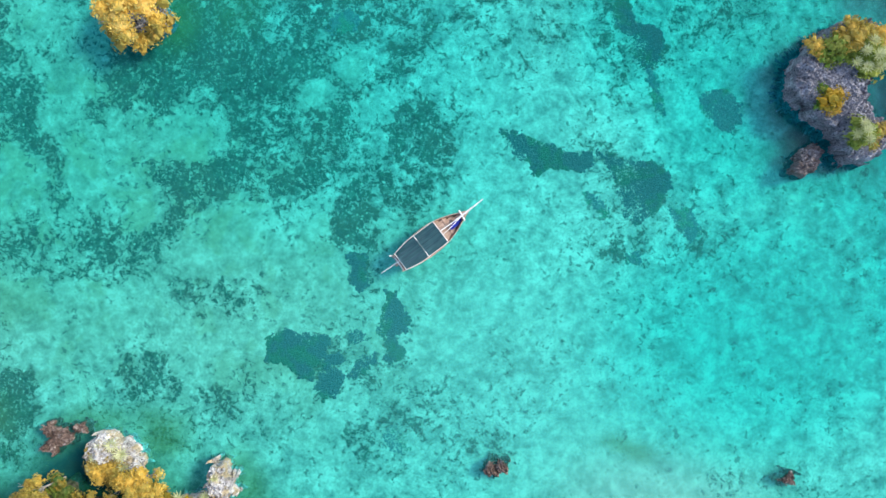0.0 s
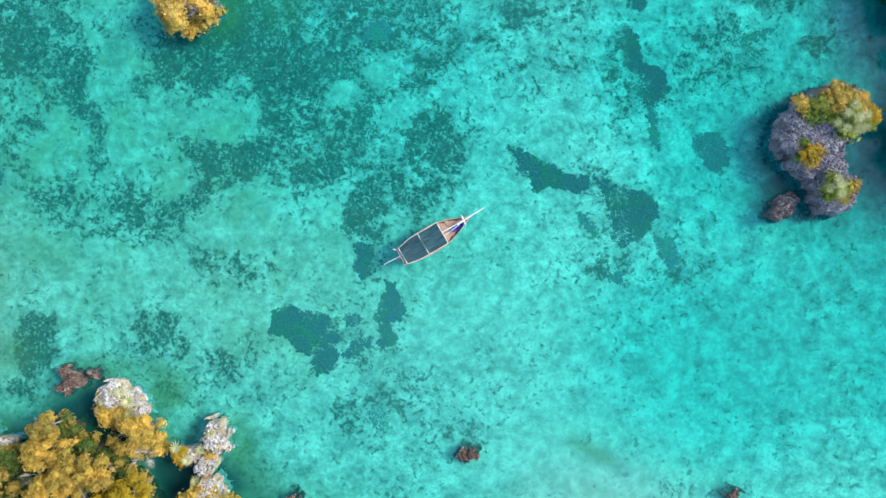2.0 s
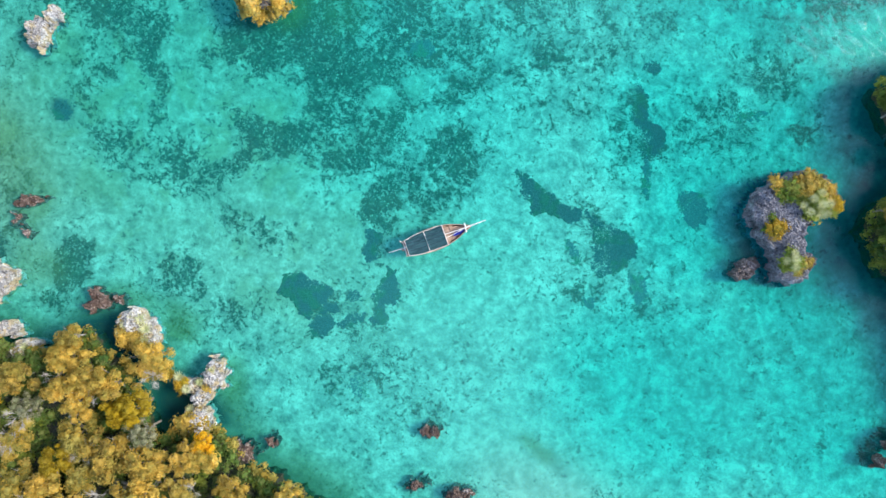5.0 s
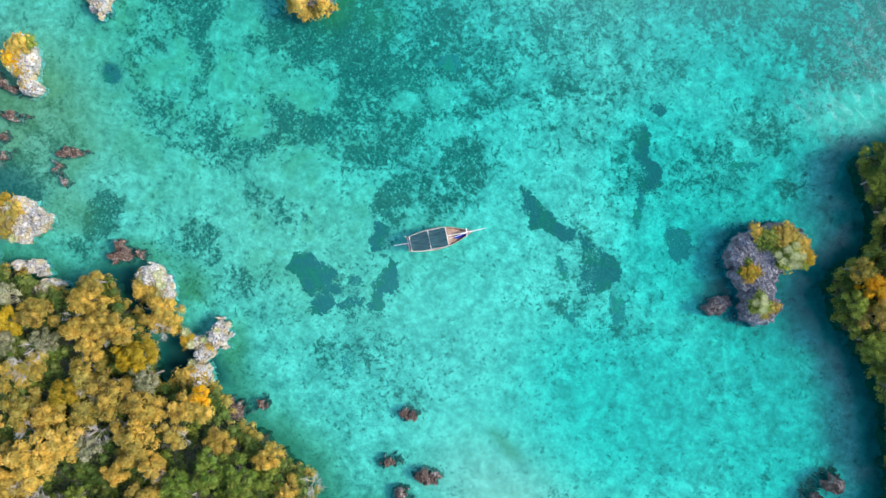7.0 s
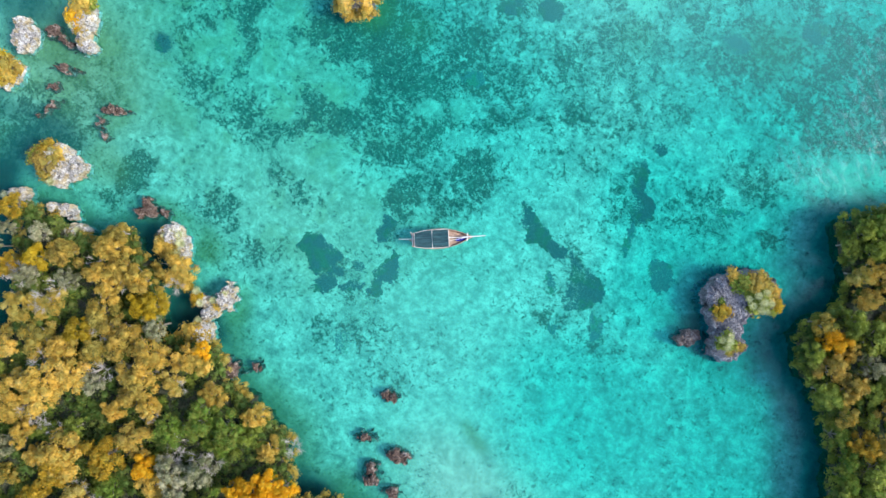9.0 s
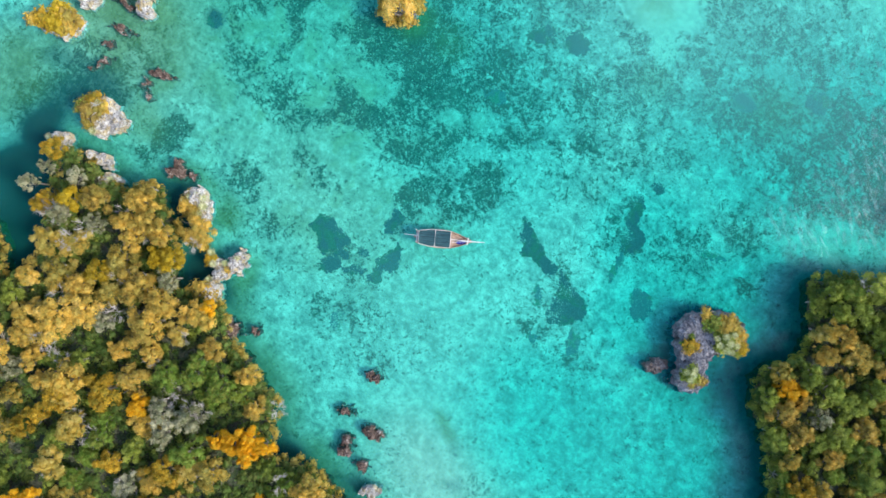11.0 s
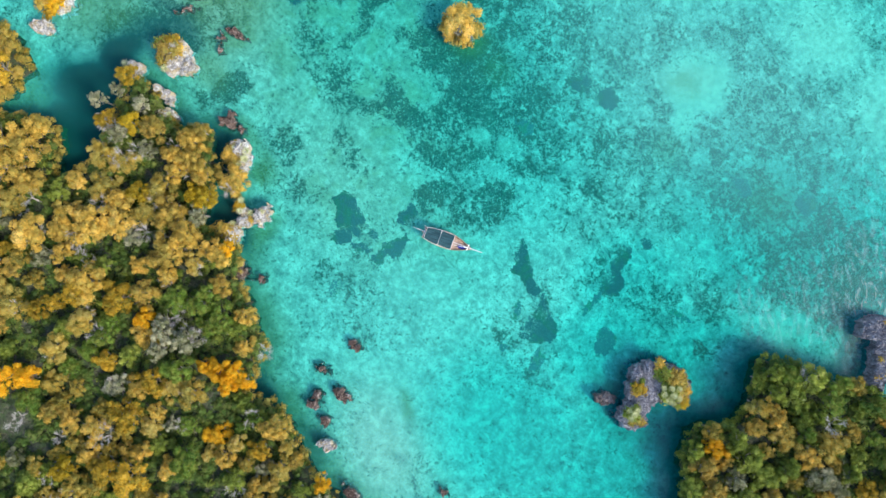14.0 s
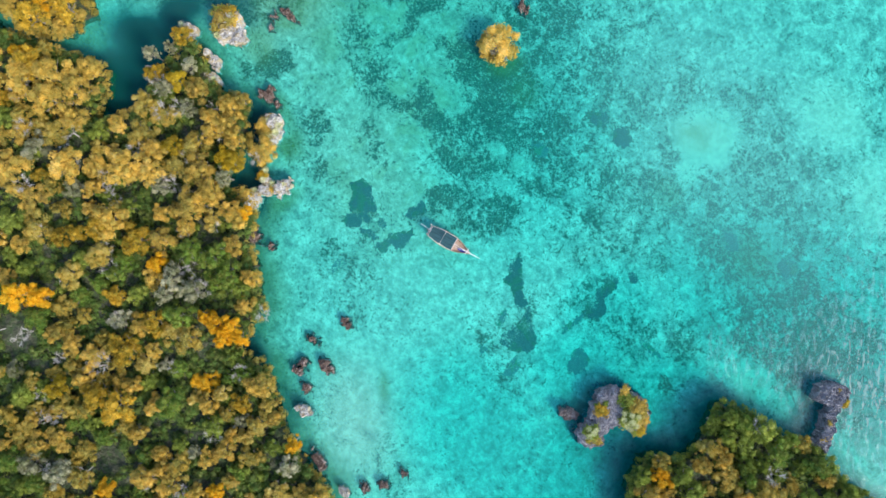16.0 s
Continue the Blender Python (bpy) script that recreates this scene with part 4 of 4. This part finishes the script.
for x, y, r, kind_name in ((56, 20.6, 1.9, "orange"), (54.6, 17.4, 1.7, "moss"), (58, 17.2, 2.2, "gold"), (53.4, 35.2, 1.8, "moss"), (52.2, 39, 2.0, "green"), (50.6, 37, 1.6, "moss"), (66.5, 33.3, 2.3, "gold"), (57, 33, 1.9, "gold"), (62, 16.2, 2.2, "gold")):
    tree(x, y, 1.6, r, kind_name, rng, "trees of the eastern island")
    taken.append((x, y, r))
forest(MAIN, WEST, 9000, west_palette, gaps=GAPS)
forest(TOP, "trees of the northwestern islet", 900, west_palette)
forest(EAST, "trees of the eastern island", 3500, east_palette, 100.0)

def outer_wood(rows):
    """The crowns of the outer woods, past counting, joined."""
    looks = sorted({r[4] for r in rows})
    verts, faces, slots, at = [], [], [], 0
    for x, y, base, r, look_name, tall in rows:
        me = rng.choice(CROWNS)
        co = np.empty(3 * len(me.vertices), dtype=np.float32)
        me.vertices.foreach_get("co", co)
        corner = np.empty(3 * len(me.polygons), dtype=np.int32)
        me.loops.foreach_get("vertex_index", corner)
        k, turn = r / 2.65, rng.uniform(0, 6.28)
        c, s = math.cos(turn), math.sin(turn)
        co = co.reshape(-1, 3)
        verts.append(np.stack([x + k * (c * co[:, 0] - s * co[:, 1]), y + k * (s * co[:, 0] + c * co[:, 1]), base + tall * (0.72 + 0.32 * k) * co[:, 2]], 1))
        faces.append(corner.reshape(-1, 3) + at)
        slots += [looks.index(look_name)] * len(me.polygons)
        at += len(co)
    me = bpy.data.meshes.new("wood")
    me.from_pydata(np.concatenate(verts).tolist(), [], np.concatenate(faces).tolist())
    for look_name in looks:
        me.materials.append(LOOKS[look_name][0])
    me.polygons.foreach_set("material_index", slots)
    return tagged(new("wood", me), "outer woods of golden and olive leafy crowns", "wood", kind="stuff")


outer_wood(outer)
for x, y, s in ((-46.5, -37, 0.8), (-55, -40, 0.6), (-35, -46, 0.8), (-50, -59, 0.9), (-13, -47, 0.8), (-18, -50, 0.7), (-47, -41, 0.8), (9, -88, 0.9), (-32.5, -27.6, 0.6), (54, 41, 0.8), (-3.5, -38.2, 0.7), (-62, -66, 0.9), (-40, -56, 0.8), (-22, -62, 0.9), (-6, -70, 0.9), (14, -56, 0.8), (0, -84, 0.9), (64, 40, 0.9)):
    bare_tree(x, y, 3.2, s, rng, "bare trees among the bushes")
standing = 0
while standing < 46:
    x, y = rng.uniform(-64, 34), rng.uniform(-96, -30)
    if inside(x, y, MAIN) > 1.0 and math.hypot(x, y) < 104:
        bare_tree(x, y, 3.3, rng.uniform(0.55, 0.85), rng, "bare trees among the bushes")
        standing += 1

# open patches of bare ground and dead twigs
OPEN_GROUND = [(-18.6, -85.5, 4.2), (11.5, -78.3, 3.4), (11.6, -87, 2.2), (-12.1, -58.5, 1.2), (-41.6, -39.5, 1.5), (-15.1, -43.9, 1.2)]
# scrub under and between the trees, past counting
def scrub(name, outline, count, mat, seed, low, high, label):
    g = np.random.default_rng(seed)
    xs, ys = [p[0] for p in outline], [p[1] for p in outline]
    rows = []
    while len(rows) < count:
        x, y = g.uniform(max(min(xs), -98), min(max(xs), 98)), g.uniform(max(min(ys), -105), max(ys))
        if inside(x, y, outline) > 0.3 and math.hypot(x, y) < 108 and not any(math.hypot(x - a, y - b) < c for a, b, c in OPEN_GROUND):
            rows.append((x, y, g.uniform(low, high), g.uniform(0.45, 0.95)))
    me = plain_mesh(name, *clumps(g, rows, 105, 0.18, 0.74), mat)
    return tagged(new(name, me), label, "scrub", kind="stuff")


def rim_scrub(name, outline, mat, seed, label):
    """Low bushes that hang over an island's edge."""
    g = np.random.default_rng(seed)
    rows = []
    for (ax, ay), (bx, by) in zip(outline, outline[1:] + outline[:1]):
        for _ in range(int(math.hypot(bx - ax, by - ay) * 2.6)):
            k = g.random()
            x, y = ax + k * (bx - ax) + g.normal(0, 0.8), ay + k * (by - ay) + g.normal(0, 0.8)
            if -0.4 < inside(x, y, outline) < 2.5 and math.hypot(x, y) < 100:
                rows.append((x, y, g.uniform(1.2, 2.8), g.uniform(0.4, 0.85)))
    me = plain_mesh(name, *clumps(g, rows, 120, 0.17, 0.66), mat)
    return tagged(new(name, me), label, "scrub", kind="stuff")


tree(-34.1, 25.0, 0.4, 3.6, "gold", rng, "trees on single rocks", 0.8)
tree(-33.0, -25.9, 0.6, 2.9, "gold", rng, "trees on single rocks", 0.85)
tree(-60.5, -50.8, 1.2, 2.6, "gold", rng, WEST)
scrub("scrub", MAIN, 5200, UNDERGROWTH, 3, 2.0, 3.6, "dense green scrub between the trees, darkened for shade")
scrub("scrub", MAIN, 500, MOSS, 4, 2.2, 3.8, "mossy yellow-green scrub between the trees")
scrub("scrub", TOP, 160, OLIVE, 5, 1.8, 2.8, "olive brown scrub on the northwestern islet")
scrub("scrub", EAST, 1300, UNDERGROWTH, 6, 2.2, 3.8, "dense green scrub on the eastern island, darkened for shade")
scrub("scrub", EAST, 600, MOSS, 7, 2.4, 4.2, "mossy yellow-green scrub on the eastern island")
rim_scrub("scrub", MAIN, OLIVE, 8, "olive brown scrub along the island's rim")
rim_scrub("scrub", TOP, OLIVE, 10, "olive brown scrub along the islet's rim")
rim_scrub("scrub", EAST, MOSS, 9, "mossy green scrub along the island's rim")

# bushes that grow on single rocks
ON_ROCK = [
    (38.5, 21.0, 2.7, 1.5, "gold"), (39.3, 20.2, 2.7, 1.2, "green"), (40.6, 20.8, 2.8, 1.8, "green"), (40.2, 19.4, 2.6, 1.3, "green"), (42.0, 22.8, 2.8, 1.7, "gold"), (43.6, 22.6, 2.8, 1.5, "olive"), (41.4, 21.8, 2.7, 1.4, "gold"), (44.8, 20.8, 2.6, 1.9, "olive"), (45.4, 22.4, 2.5, 1.4, "gold"), (46.2, 21.2, 2.5, 1.3, "amber"), (42.2, 20.0, 2.7, 1.6, "moss"), (43.2, 18.0, 2.6, 1.2, "moss"), (47.3, 20.7, 2.2, 1.3, "yellow"), (47.0, 19.6, 2.2, 1.1, "moss"), (44.0, 19.6, 2.7, 2.6, "moss"), (42.6, 21.6, 2.7, 2.2, "olive"),
    (40.1, 15.3, 2.7, 1.8, "amber"), (39.3, 14.9, 2.6, 1.0, "green"), (40.8, 14.4, 2.6, 1.0, "gold"), (39.6, 16.4, 2.6, 1.1, "green"), (43.2, 11.8, 2.6, 2.2, "moss"), (45.1, 11.9, 2.5, 1.4, "gold"), (44.6, 10.8, 2.5, 1.1, "olive"), (45.9, 12.4, 2.4, 1.0, "gold"), (43.0, 10.8, 2.6, 1.1, "moss"),
    (-60.6, -23.8, 1.6, 2.7, "gold"), (-61.6, -21.9, 1.7, 2.0, "amber"), (-60.0, -25.6, 1.4, 1.7, "olive"), (-62.6, -23.8, 1.3, 2.1, "moss"), (-59.6, -22.0, 1.8, 1.7, "gold"),
    (-69.4, -0.4, 1.7, 2.3, "gold"), (-69.6, -2.4, 1.7, 1.9, "orange"), (-67.9, -3.4, 1.4, 1.5, "gold"), (-68.4, 1.0, 1.5, 1.5, "moss"), (-66.8, -5.0, 1.5, 0.9, "gold"), (-74.4, -14.6, 1.1, 2.7, "gold"), (-75.8, -16.6, 1.1, 2.9, "yellow"), (-77.6, -17.6, 1.1, 2.5, "amber"), (-73.6, -16.2, 1.0, 2.2, "gold"), (-77.0, -14.8, 1.0, 2.3, "yellow"), (-79.2, -18.8, 1.0, 1.9, "gold"), (-83.0, -36.0, 1.1, 3.0, "amber"), (-80.2, -36.6, 1.1, 2.6, "orange"), (-84.4, -34.0, 1.0, 2.6, "gold"), (-82.0, -38.4, 1.1, 2.4, "gold"), (-79.6, -38.4, 1.0, 1.8, "amber"), (-85.6, -37.4, 1.0, 2.4, "gold"),
    (-38.6, -23.8, 1.7, 1.4, "gold"), (-36.4, -24.4, 1.7, 1.8, "gold"), (-37.2, -22.6, 2.0, 1.0, "olive"), (-39.2, -22.4, 1.8, 0.8, "gold"), (-34.4, -25.6, 1.6, 1.7, "gold"), (-32.6, -27.2, 1.5, 2.1, "gold"), (-31.4, -27.4, 1.4, 1.8, "amber"), (-33.8, -28.4, 1.5, 1.6, "olive"), (-37.2, -25.4, 1.6, 1.2, "gold"),
    (-28.4, -28.0, 2.0, 1.0, "yellow"), (-25.4, -28.0, 1.8, 1.0, "gold"), (-26.4, -33.0, 1.9, 2.4, "gold"), (-24.9, -32.4, 1.8, 1.9, "amber"), (-38.0, -24.8, 1.7, 1.7, "gold"), (-28.8, -28.6, 1.9, 1.3, "amber"), (-61.4, -31.6, 2.0, 1.3, "olive"), (-60.2, -33.2, 2.0, 1.5, "gold"),
    (-35.8, 22.9, 0.8, 2.2, "gold"), (-31.8, 23.8, 0.8, 2.2, "gold"), (-31.9, 27.0, 0.8, 2.0, "olive"), (-36.6, 26.6, 0.8, 2.0, "olive"), (-33.8, 22.2, 0.6, 1.7, "gold"), (-37.4, 24.4, 0.6, 1.7, "gold"),
    (57.6, 59.8, 2.2, 1.1, "yellow"), (60.2, 55.4, 2.2, 0.9, "olive"), (62.6, 53.4, 2.2, 1.3, "gold"), (55.0, 59.6, 2.2, 0.7, "gold"),
]
WORDS = {"orange": "bright orange", "gold": "golden brown", "amber": "amber yellow", "moss": "yellow-green", "olive": "olive green", "green": "dark green", "yellow": "bright yellow"}
for x, y, z, wide, kind_name in ON_ROCK:
    bush(x, y, z, wide, kind_name, rng, "low %s bush growing on bare rock" % WORDS[kind_name], "bushes on the rocks")


def rosette(x, y, z, wide, rng):
    """A spiky plant: long pointed leaves from one heart."""
    bm = bmesh.new()
    for i in range(34):
        a, lift = i * 2.4, 0.15 + 1.1 * (i / 34) ** 1.6
        d = Vector((math.cos(a) * math.cos(lift), math.sin(a) * math.cos(lift), math.sin(lift)))
        side = Vector((-math.sin(a), math.cos(a), 0)) * 0.052
        mid = d * 0.55 + Vector((0, 0, 0.06))
        v = [bm.verts.new(p) for p in (side * 0.7, -side * 0.7, mid - side, d - Vector((0, 0, 0.06)), mid + side, mid + Vector((0, 0, -0.04)))]
        bm.faces.new((v[0], v[1], v[5]))
        bm.faces.new((v[1], v[2], v[5]))
        bm.faces.new((v[2], v[3], v[5]))
        bm.faces.new((v[3], v[4], v[5]))
        bm.faces.new((v[4], v[0], v[5]))
    me = bpy.data.meshes.new("spiky_plant")
    bm.to_mesh(me)
    bm.free()
    me.materials.append(SPIKY)
    ob = new("spiky_plant", me)
    ob.matrix_basis = Matrix.LocRotScale((x, y, z), Euler((rng.uniform(-0.2, 0.2), rng.uniform(-0.2, 0.2), rng.uniform(0, 6))), (wide, wide, wide))
    return tagged(ob, "pale green spiky plant with long pointed leaves", "plant", "spiky plants on the rocks")


SPIKY = leaf_material("pale_spiky_leaves", (0.42, 0.45, 0.22), (0.74, 0.73, 0.44), (0.92, 0.90, 0.66), under=(0.36, 0.40, 0.18))
for x, y, z, wide in ((-36.6, -21.6, 2.5, 1.0), (-37.8, -21.9, 2.5, 0.8), (-38.4, -23.0, 2.5, 0.8), (-35.2, -24.0, 2.5, 0.9), (-25.4, -25.2, 2.7, 0.7), (-26.4, -27.2, 2.7, 0.8), (-27.8, -28.6, 2.7, 0.9), (-60.6, -21.8, 2.6, 0.9), (-69.0, -3.6, 2.4, 0.8), (-26.6, -31.0, 2.6, 0.8), (-35.6, -22.6, 2.5, 1.1), (-38.9, -24.2, 2.2, 0.8), (-29.4, -27.4, 2.3, 1.0), (43.0, 20.1, 4.5, 0.85), (44.6, 18.5, 4.4, 0.9), (45.3, 20.2, 4.3, 0.8), (43.8, 21.1, 4.5, 0.8), (43.2, 18.4, 4.3, 0.85), (44.1, 19.6, 4.8, 0.95), (42.2, 19.0, 4.2, 0.75), (45.6, 18.9, 4.0, 0.7), (43.0, 12.7, 4.2, 0.75), (42.3, 11.5, 4.1, 0.8), (43.6, 10.9, 4.2, 0.8), (43.3, 11.9, 4.4, 0.85), (-63, -31.6, 2.4, 0.9), (-50.2, -29.8, 2.6, 0.9), (57.0, 38.5, 5.2, 0.7), (55.0, 40.2, 5.2, 0.7), (-58.2, -26.0, 2.2, 0.9)):
    rosette(x, y, z, wide, rng)


# ---- the boat: a wooden dhow with an awning, lying at anchor ----
HULL_WOOD = wood_material("weathered_boat_wood", (0.24, 0.13, 0.085), (0.56, 0.37, 0.28), 4.0)
DECK_WOOD = wood_material("worn_deck_wood", (0.26, 0.16, 0.11), (0.60, 0.42, 0.32), 4.0)
WHITE_WOOD = wood_material("whitened_pole_wood", (0.55, 0.50, 0.46), (0.85, 0.81, 0.77), 5.0)


def cloth_material(name, dark, light, fold):
    m, n, l, b = material(name, 0.75)
    stretch = n.new("ShaderNodeMapping")
    stretch.inputs["Scale"].default_value = fold
    l.new(own(n), stretch.inputs["Vector"])
    crease = grain(n, l, 1.6, 5, 0.6, 0.3, stretch.outputs[0])
    l.new(ramp(n, l, crease, (0.35, dark), (0.68, light)), b.inputs["Base Color"])
    bumped(n, l, b, crease, 0.6, 0.08)
    return m


TARP = cloth_material("faded_blue_tarpaulin", (0.028, 0.092, 0.112), (0.07, 0.175, 0.20), (0.4, 3.0, 1.0))
SEAM = cloth_material("dark_seam_cloth", (0.018, 0.05, 0.07), (0.045, 0.10, 0.13), (0.4, 3.0, 1.0))
BLUE = cloth_material("deep_blue_cloth", (0.008, 0.012, 0.16), (0.03, 0.05, 0.42), (1.5, 1.5, 1.5))
boat = new("boat")
boat.matrix_basis = pose(-2.05, 0.66, 0.0, 0, 0, 37.0)
tagged(boat, "wooden dhow with a dark blue awning afloat", "boat")


def half_beam(x):
    """Half the hull's breadth at x metres ahead of amidships."""
    k = (x + 4.7) / 9.5
    return max(0.05, 1.58 * (1 - abs((k - 0.44) / 0.56) ** 2.1 if k > 0.44 else 1 - 0.38 * ((0.44 - k) / 0.44) ** 2.0))


def sheer(x):
    return 0.95 + 0.028 * (x - 0.3) ** 2 + (0.010 * (x - 1) ** 2 if x > 1 else 0)


def hull_mesh():
    bm = bmesh.new()
    rings = []
    for i in range(25):
        x = -4.7 + 9.5 * i / 24
        w, top = half_beam(x), sheer(x)
        keel = -0.55 + 0.55 * max(0, (x - 3.0) / 1.8) ** 2
        ring = []
        for side in (1, -1):
            for s in (0.0, 0.35, 0.7, 1.0):
                ring.append((x + 0.15 * s * max(0, x - 3) ** 1.0, side * w * (0.12 + 0.88 * s ** 0.55), keel + (top - keel) * s))
        inner = [(x, side * max(0.02, w - 0.09) * q, z) for side, q, z in ((-1, 1.0, top), (-1, 0.86, 0.32), (1, 0.86, 0.32), (1, 1.0, top))]
        outer = ring[3::-1] + ring[4:]
        rings.append([bm.verts.new(p) for p in outer + inner])
    n = len(rings[0])
    for a, b in zip(rings, rings[1:]):
        for i in range(n):
            bm.faces.new((a[i], a[(i + 1) % n], b[(i + 1) % n], b[i]))
    bm.faces.new(rings[0])
    bm.faces.new(rings[-1][::-1])
    return bm


def plank(bm, x0, x1, y0, y1, z, thick=0.05):
    v = [bm.verts.new((x, y, z + h)) for h in (0, -thick) for x, y in ((x0, y0), (x1, y0), (x1, y1), (x0, y1))]
    for q in ((0, 1, 2, 3), (7, 6, 5, 4), (0, 4, 5, 1), (1, 5, 6, 2), (2, 6, 7, 3), (3, 7, 4, 0)):
        bm.faces.new([v[i] for i in q])


def rail(name, points, r, mat):
    """A bent rail of one piece through the points."""
    bm = bmesh.new()
    rings = [[bm.verts.new((x, y + r * math.cos(math.pi * i / 3), z + r * math.sin(math.pi * i / 3))) for i in range(6)] for x, y, z in points]
    for a, b in zip(rings, rings[1:]):
        for i in range(6):
            bm.faces.new((a[i], a[(i + 1) % 6], b[(i + 1) % 6], b[i]))
    bm.faces.new(rings[0])
    bm.faces.new(rings[-1][::-1])
    return part(name, bm, mat, boat)


def pole(name, a, b, r0, r1, mat, label=""):
    bm = bmesh.new()
    limb(bm, a, b, r0, r1, 10)
    return part(name, bm, mat, boat, label)


part("hull", hull_mesh(), HULL_WOOD, boat, "weathered brown planked hull")
for side in (1, -1):
    rail("gunwale", [(x, side * (half_beam(x) - 0.03), sheer(x) + 0.02) for x in [-4.7 + 9.5 * i / 24 for i in range(25)]], 0.055, DECK_WOOD)
for i in range(9):
    y = -1.12 + 0.28 * i
    ends = [x for x in np.arange(-4.3, 4.6, 0.1) if half_beam(x) > abs(y) + 0.20]
    if len(ends) > 4:
        bm = bmesh.new()
        plank(bm, ends[0], ends[-1], y - 0.13, y + 0.13, 0.74 + 0.01 * (i % 2))
        part("deck_plank", bm, DECK_WOOD, boat)
for x in (-3.9, -2.4, -0.9, 0.6, 2.2):
    bm = bmesh.new()
    plank(bm, x - 0.09, x + 0.09, -half_beam(x) + 0.06, half_beam(x) - 0.06, 0.86, 0.08)
    part("thwart", bm, DECK_WOOD, boat)
bm = bmesh.new()
plank(bm, 2.9, 4.2, -0.40, 0.40, 0.98)
part("foredeck", bm, HULL_WOOD, boat)

# awning of two sagging panels on poles
AWNING = 2.15
for x0, x1 in ((-4.15, -1.42), (-1.38, 1.15)):
    bm = bmesh.new()
    grid = []
    for i in range(11):
        row = []
        for j in range(13):
            x, v = x0 + (x1 - x0) * i / 10, -1 + 2 * j / 12
            w = min(half_beam(x) * 0.93, 1.36)
            row.append(bm.verts.new((x, w * v, AWNING + 0.16 * (1 - v * v) - 0.10 * math.sin(math.pi * i / 10) + 0.035 * noise.noise(Vector((x * 1.3, v * 2.5, 3))))))
        grid.append(row)
    for a, b in zip(grid, grid[1:]):
        for j in range(12):
            bm.faces.new((a[j], a[j + 1], b[j + 1], b[j]))
    bmesh.ops.solidify(bm, geom=list(bm.faces), thickness=0.02)
    cloth = part("awning", bm, TARP, boat, "dark faded blue tarpaulin")
    # sewn seams along each panel
    for v in (-0.42, 0.05, 0.46):
        bm = bmesh.new()
        rows = []
        for i in range(11):
            x = x0 + (x1 - x0) * i / 10
            w = min(half_beam(x) * 0.93, 1.36)
            z = AWNING + 0.18 * (1 - v * v) - 0.10 * math.sin(math.pi * i / 10) + 0.035 * noise.noise(Vector((x * 1.3, v * 2.5, 3))) + 0.012
            rows.append([bm.verts.new((x, w * v + side * 0.035, z + lift)) for side, lift in ((-1, 0), (1, 0), (1, -0.02), (-1, -0.02))])
        for p, q in zip(rows, rows[1:]):
            for j in range(4):
                bm.faces.new((p[j], p[(j + 1) % 4], q[(j + 1) % 4], q[j]))
        part("seam", bm, SEAM, cloth)
for x in (-4.2, -1.4, 1.2):
    w = min(half_beam(x) * 0.97, 1.42)
    pole("awning_beam", (x, -w, AWNING + 0.08), (x, w, AWNING + 0.08), 0.045, 0.045, WHITE_WOOD)
    for side in (1, -1):
        pole("awning_post", (x, side * (half_beam(x) - 0.10), 0.8), (x, side * w * 0.96, AWNING + 0.08), 0.04, 0.035, WHITE_WOOD)
for side in (1, -1):
    rail("awning_rail", [(x, side * min(half_beam(x) * 0.95, 1.40), AWNING + 0.04) for x in [-4.2 + 5.4 * i / 12 for i in range(13)]], 0.03, WHITE_WOOD)
pole("yard", (0.2, 0.10, 2.0), (4.5, -0.02, 1.62), 0.06, 0.05, WHITE_WOOD, "long white lashed yard")
pole("bowsprit", (3.2, 0.0, 1.42), (7.0, 0.05, 2.0), 0.12, 0.06, WHITE_WOOD, "white pole bowsprit")
pole("bow_crossbeam", (4.05, -0.62, 1.60), (4.2, 0.66, 1.62), 0.09, 0.09, WHITE_WOOD)
pole("brace", (1.2, -0.45, 2.1), (4.1, -0.05, 1.58), 0.035, 0.03, WHITE_WOOD)
pole("stern_pole", (-4.3, 0.15, 1.55), (-6.7, 0.28, 1.2), 0.055, 0.035, WHITE_WOOD, "white pole over the stern")
pole("stern_crossbeam", (-4.55, -0.92, 1.42), (-4.5, 0.98, 1.46), 0.07, 0.07, WHITE_WOOD)
pole("stern_post", (-4.55, 1.02, 0.9), (-4.75, 1.22, 2.5), 0.07, 0.06, WHITE_WOOD, "short white post at the stern")
bm = bmesh.new()
plank(bm, -5.0, -4.68, -0.14, 0.14, 1.1, 1.3)
part("rudder", bm, HULL_WOOD, boat)
bm = bmesh.new()
bmesh.ops.create_icosphere(bm, subdivisions=3, radius=1.0)
for v in bm.verts:
    v.co = Vector((3.05 + 0.85 * v.co.x, -0.30 + 0.26 * v.co.y + 0.08 * v.co.x, 1.08 + 0.16 * v.co.z)) + 0.10 * Vector((0, noise.noise(v.co * 2.5), noise.noise(v.co * 3 + Vector((4, 0, 0)))))
part("cloth", bm, BLUE, boat, "bundled deep blue cloth")
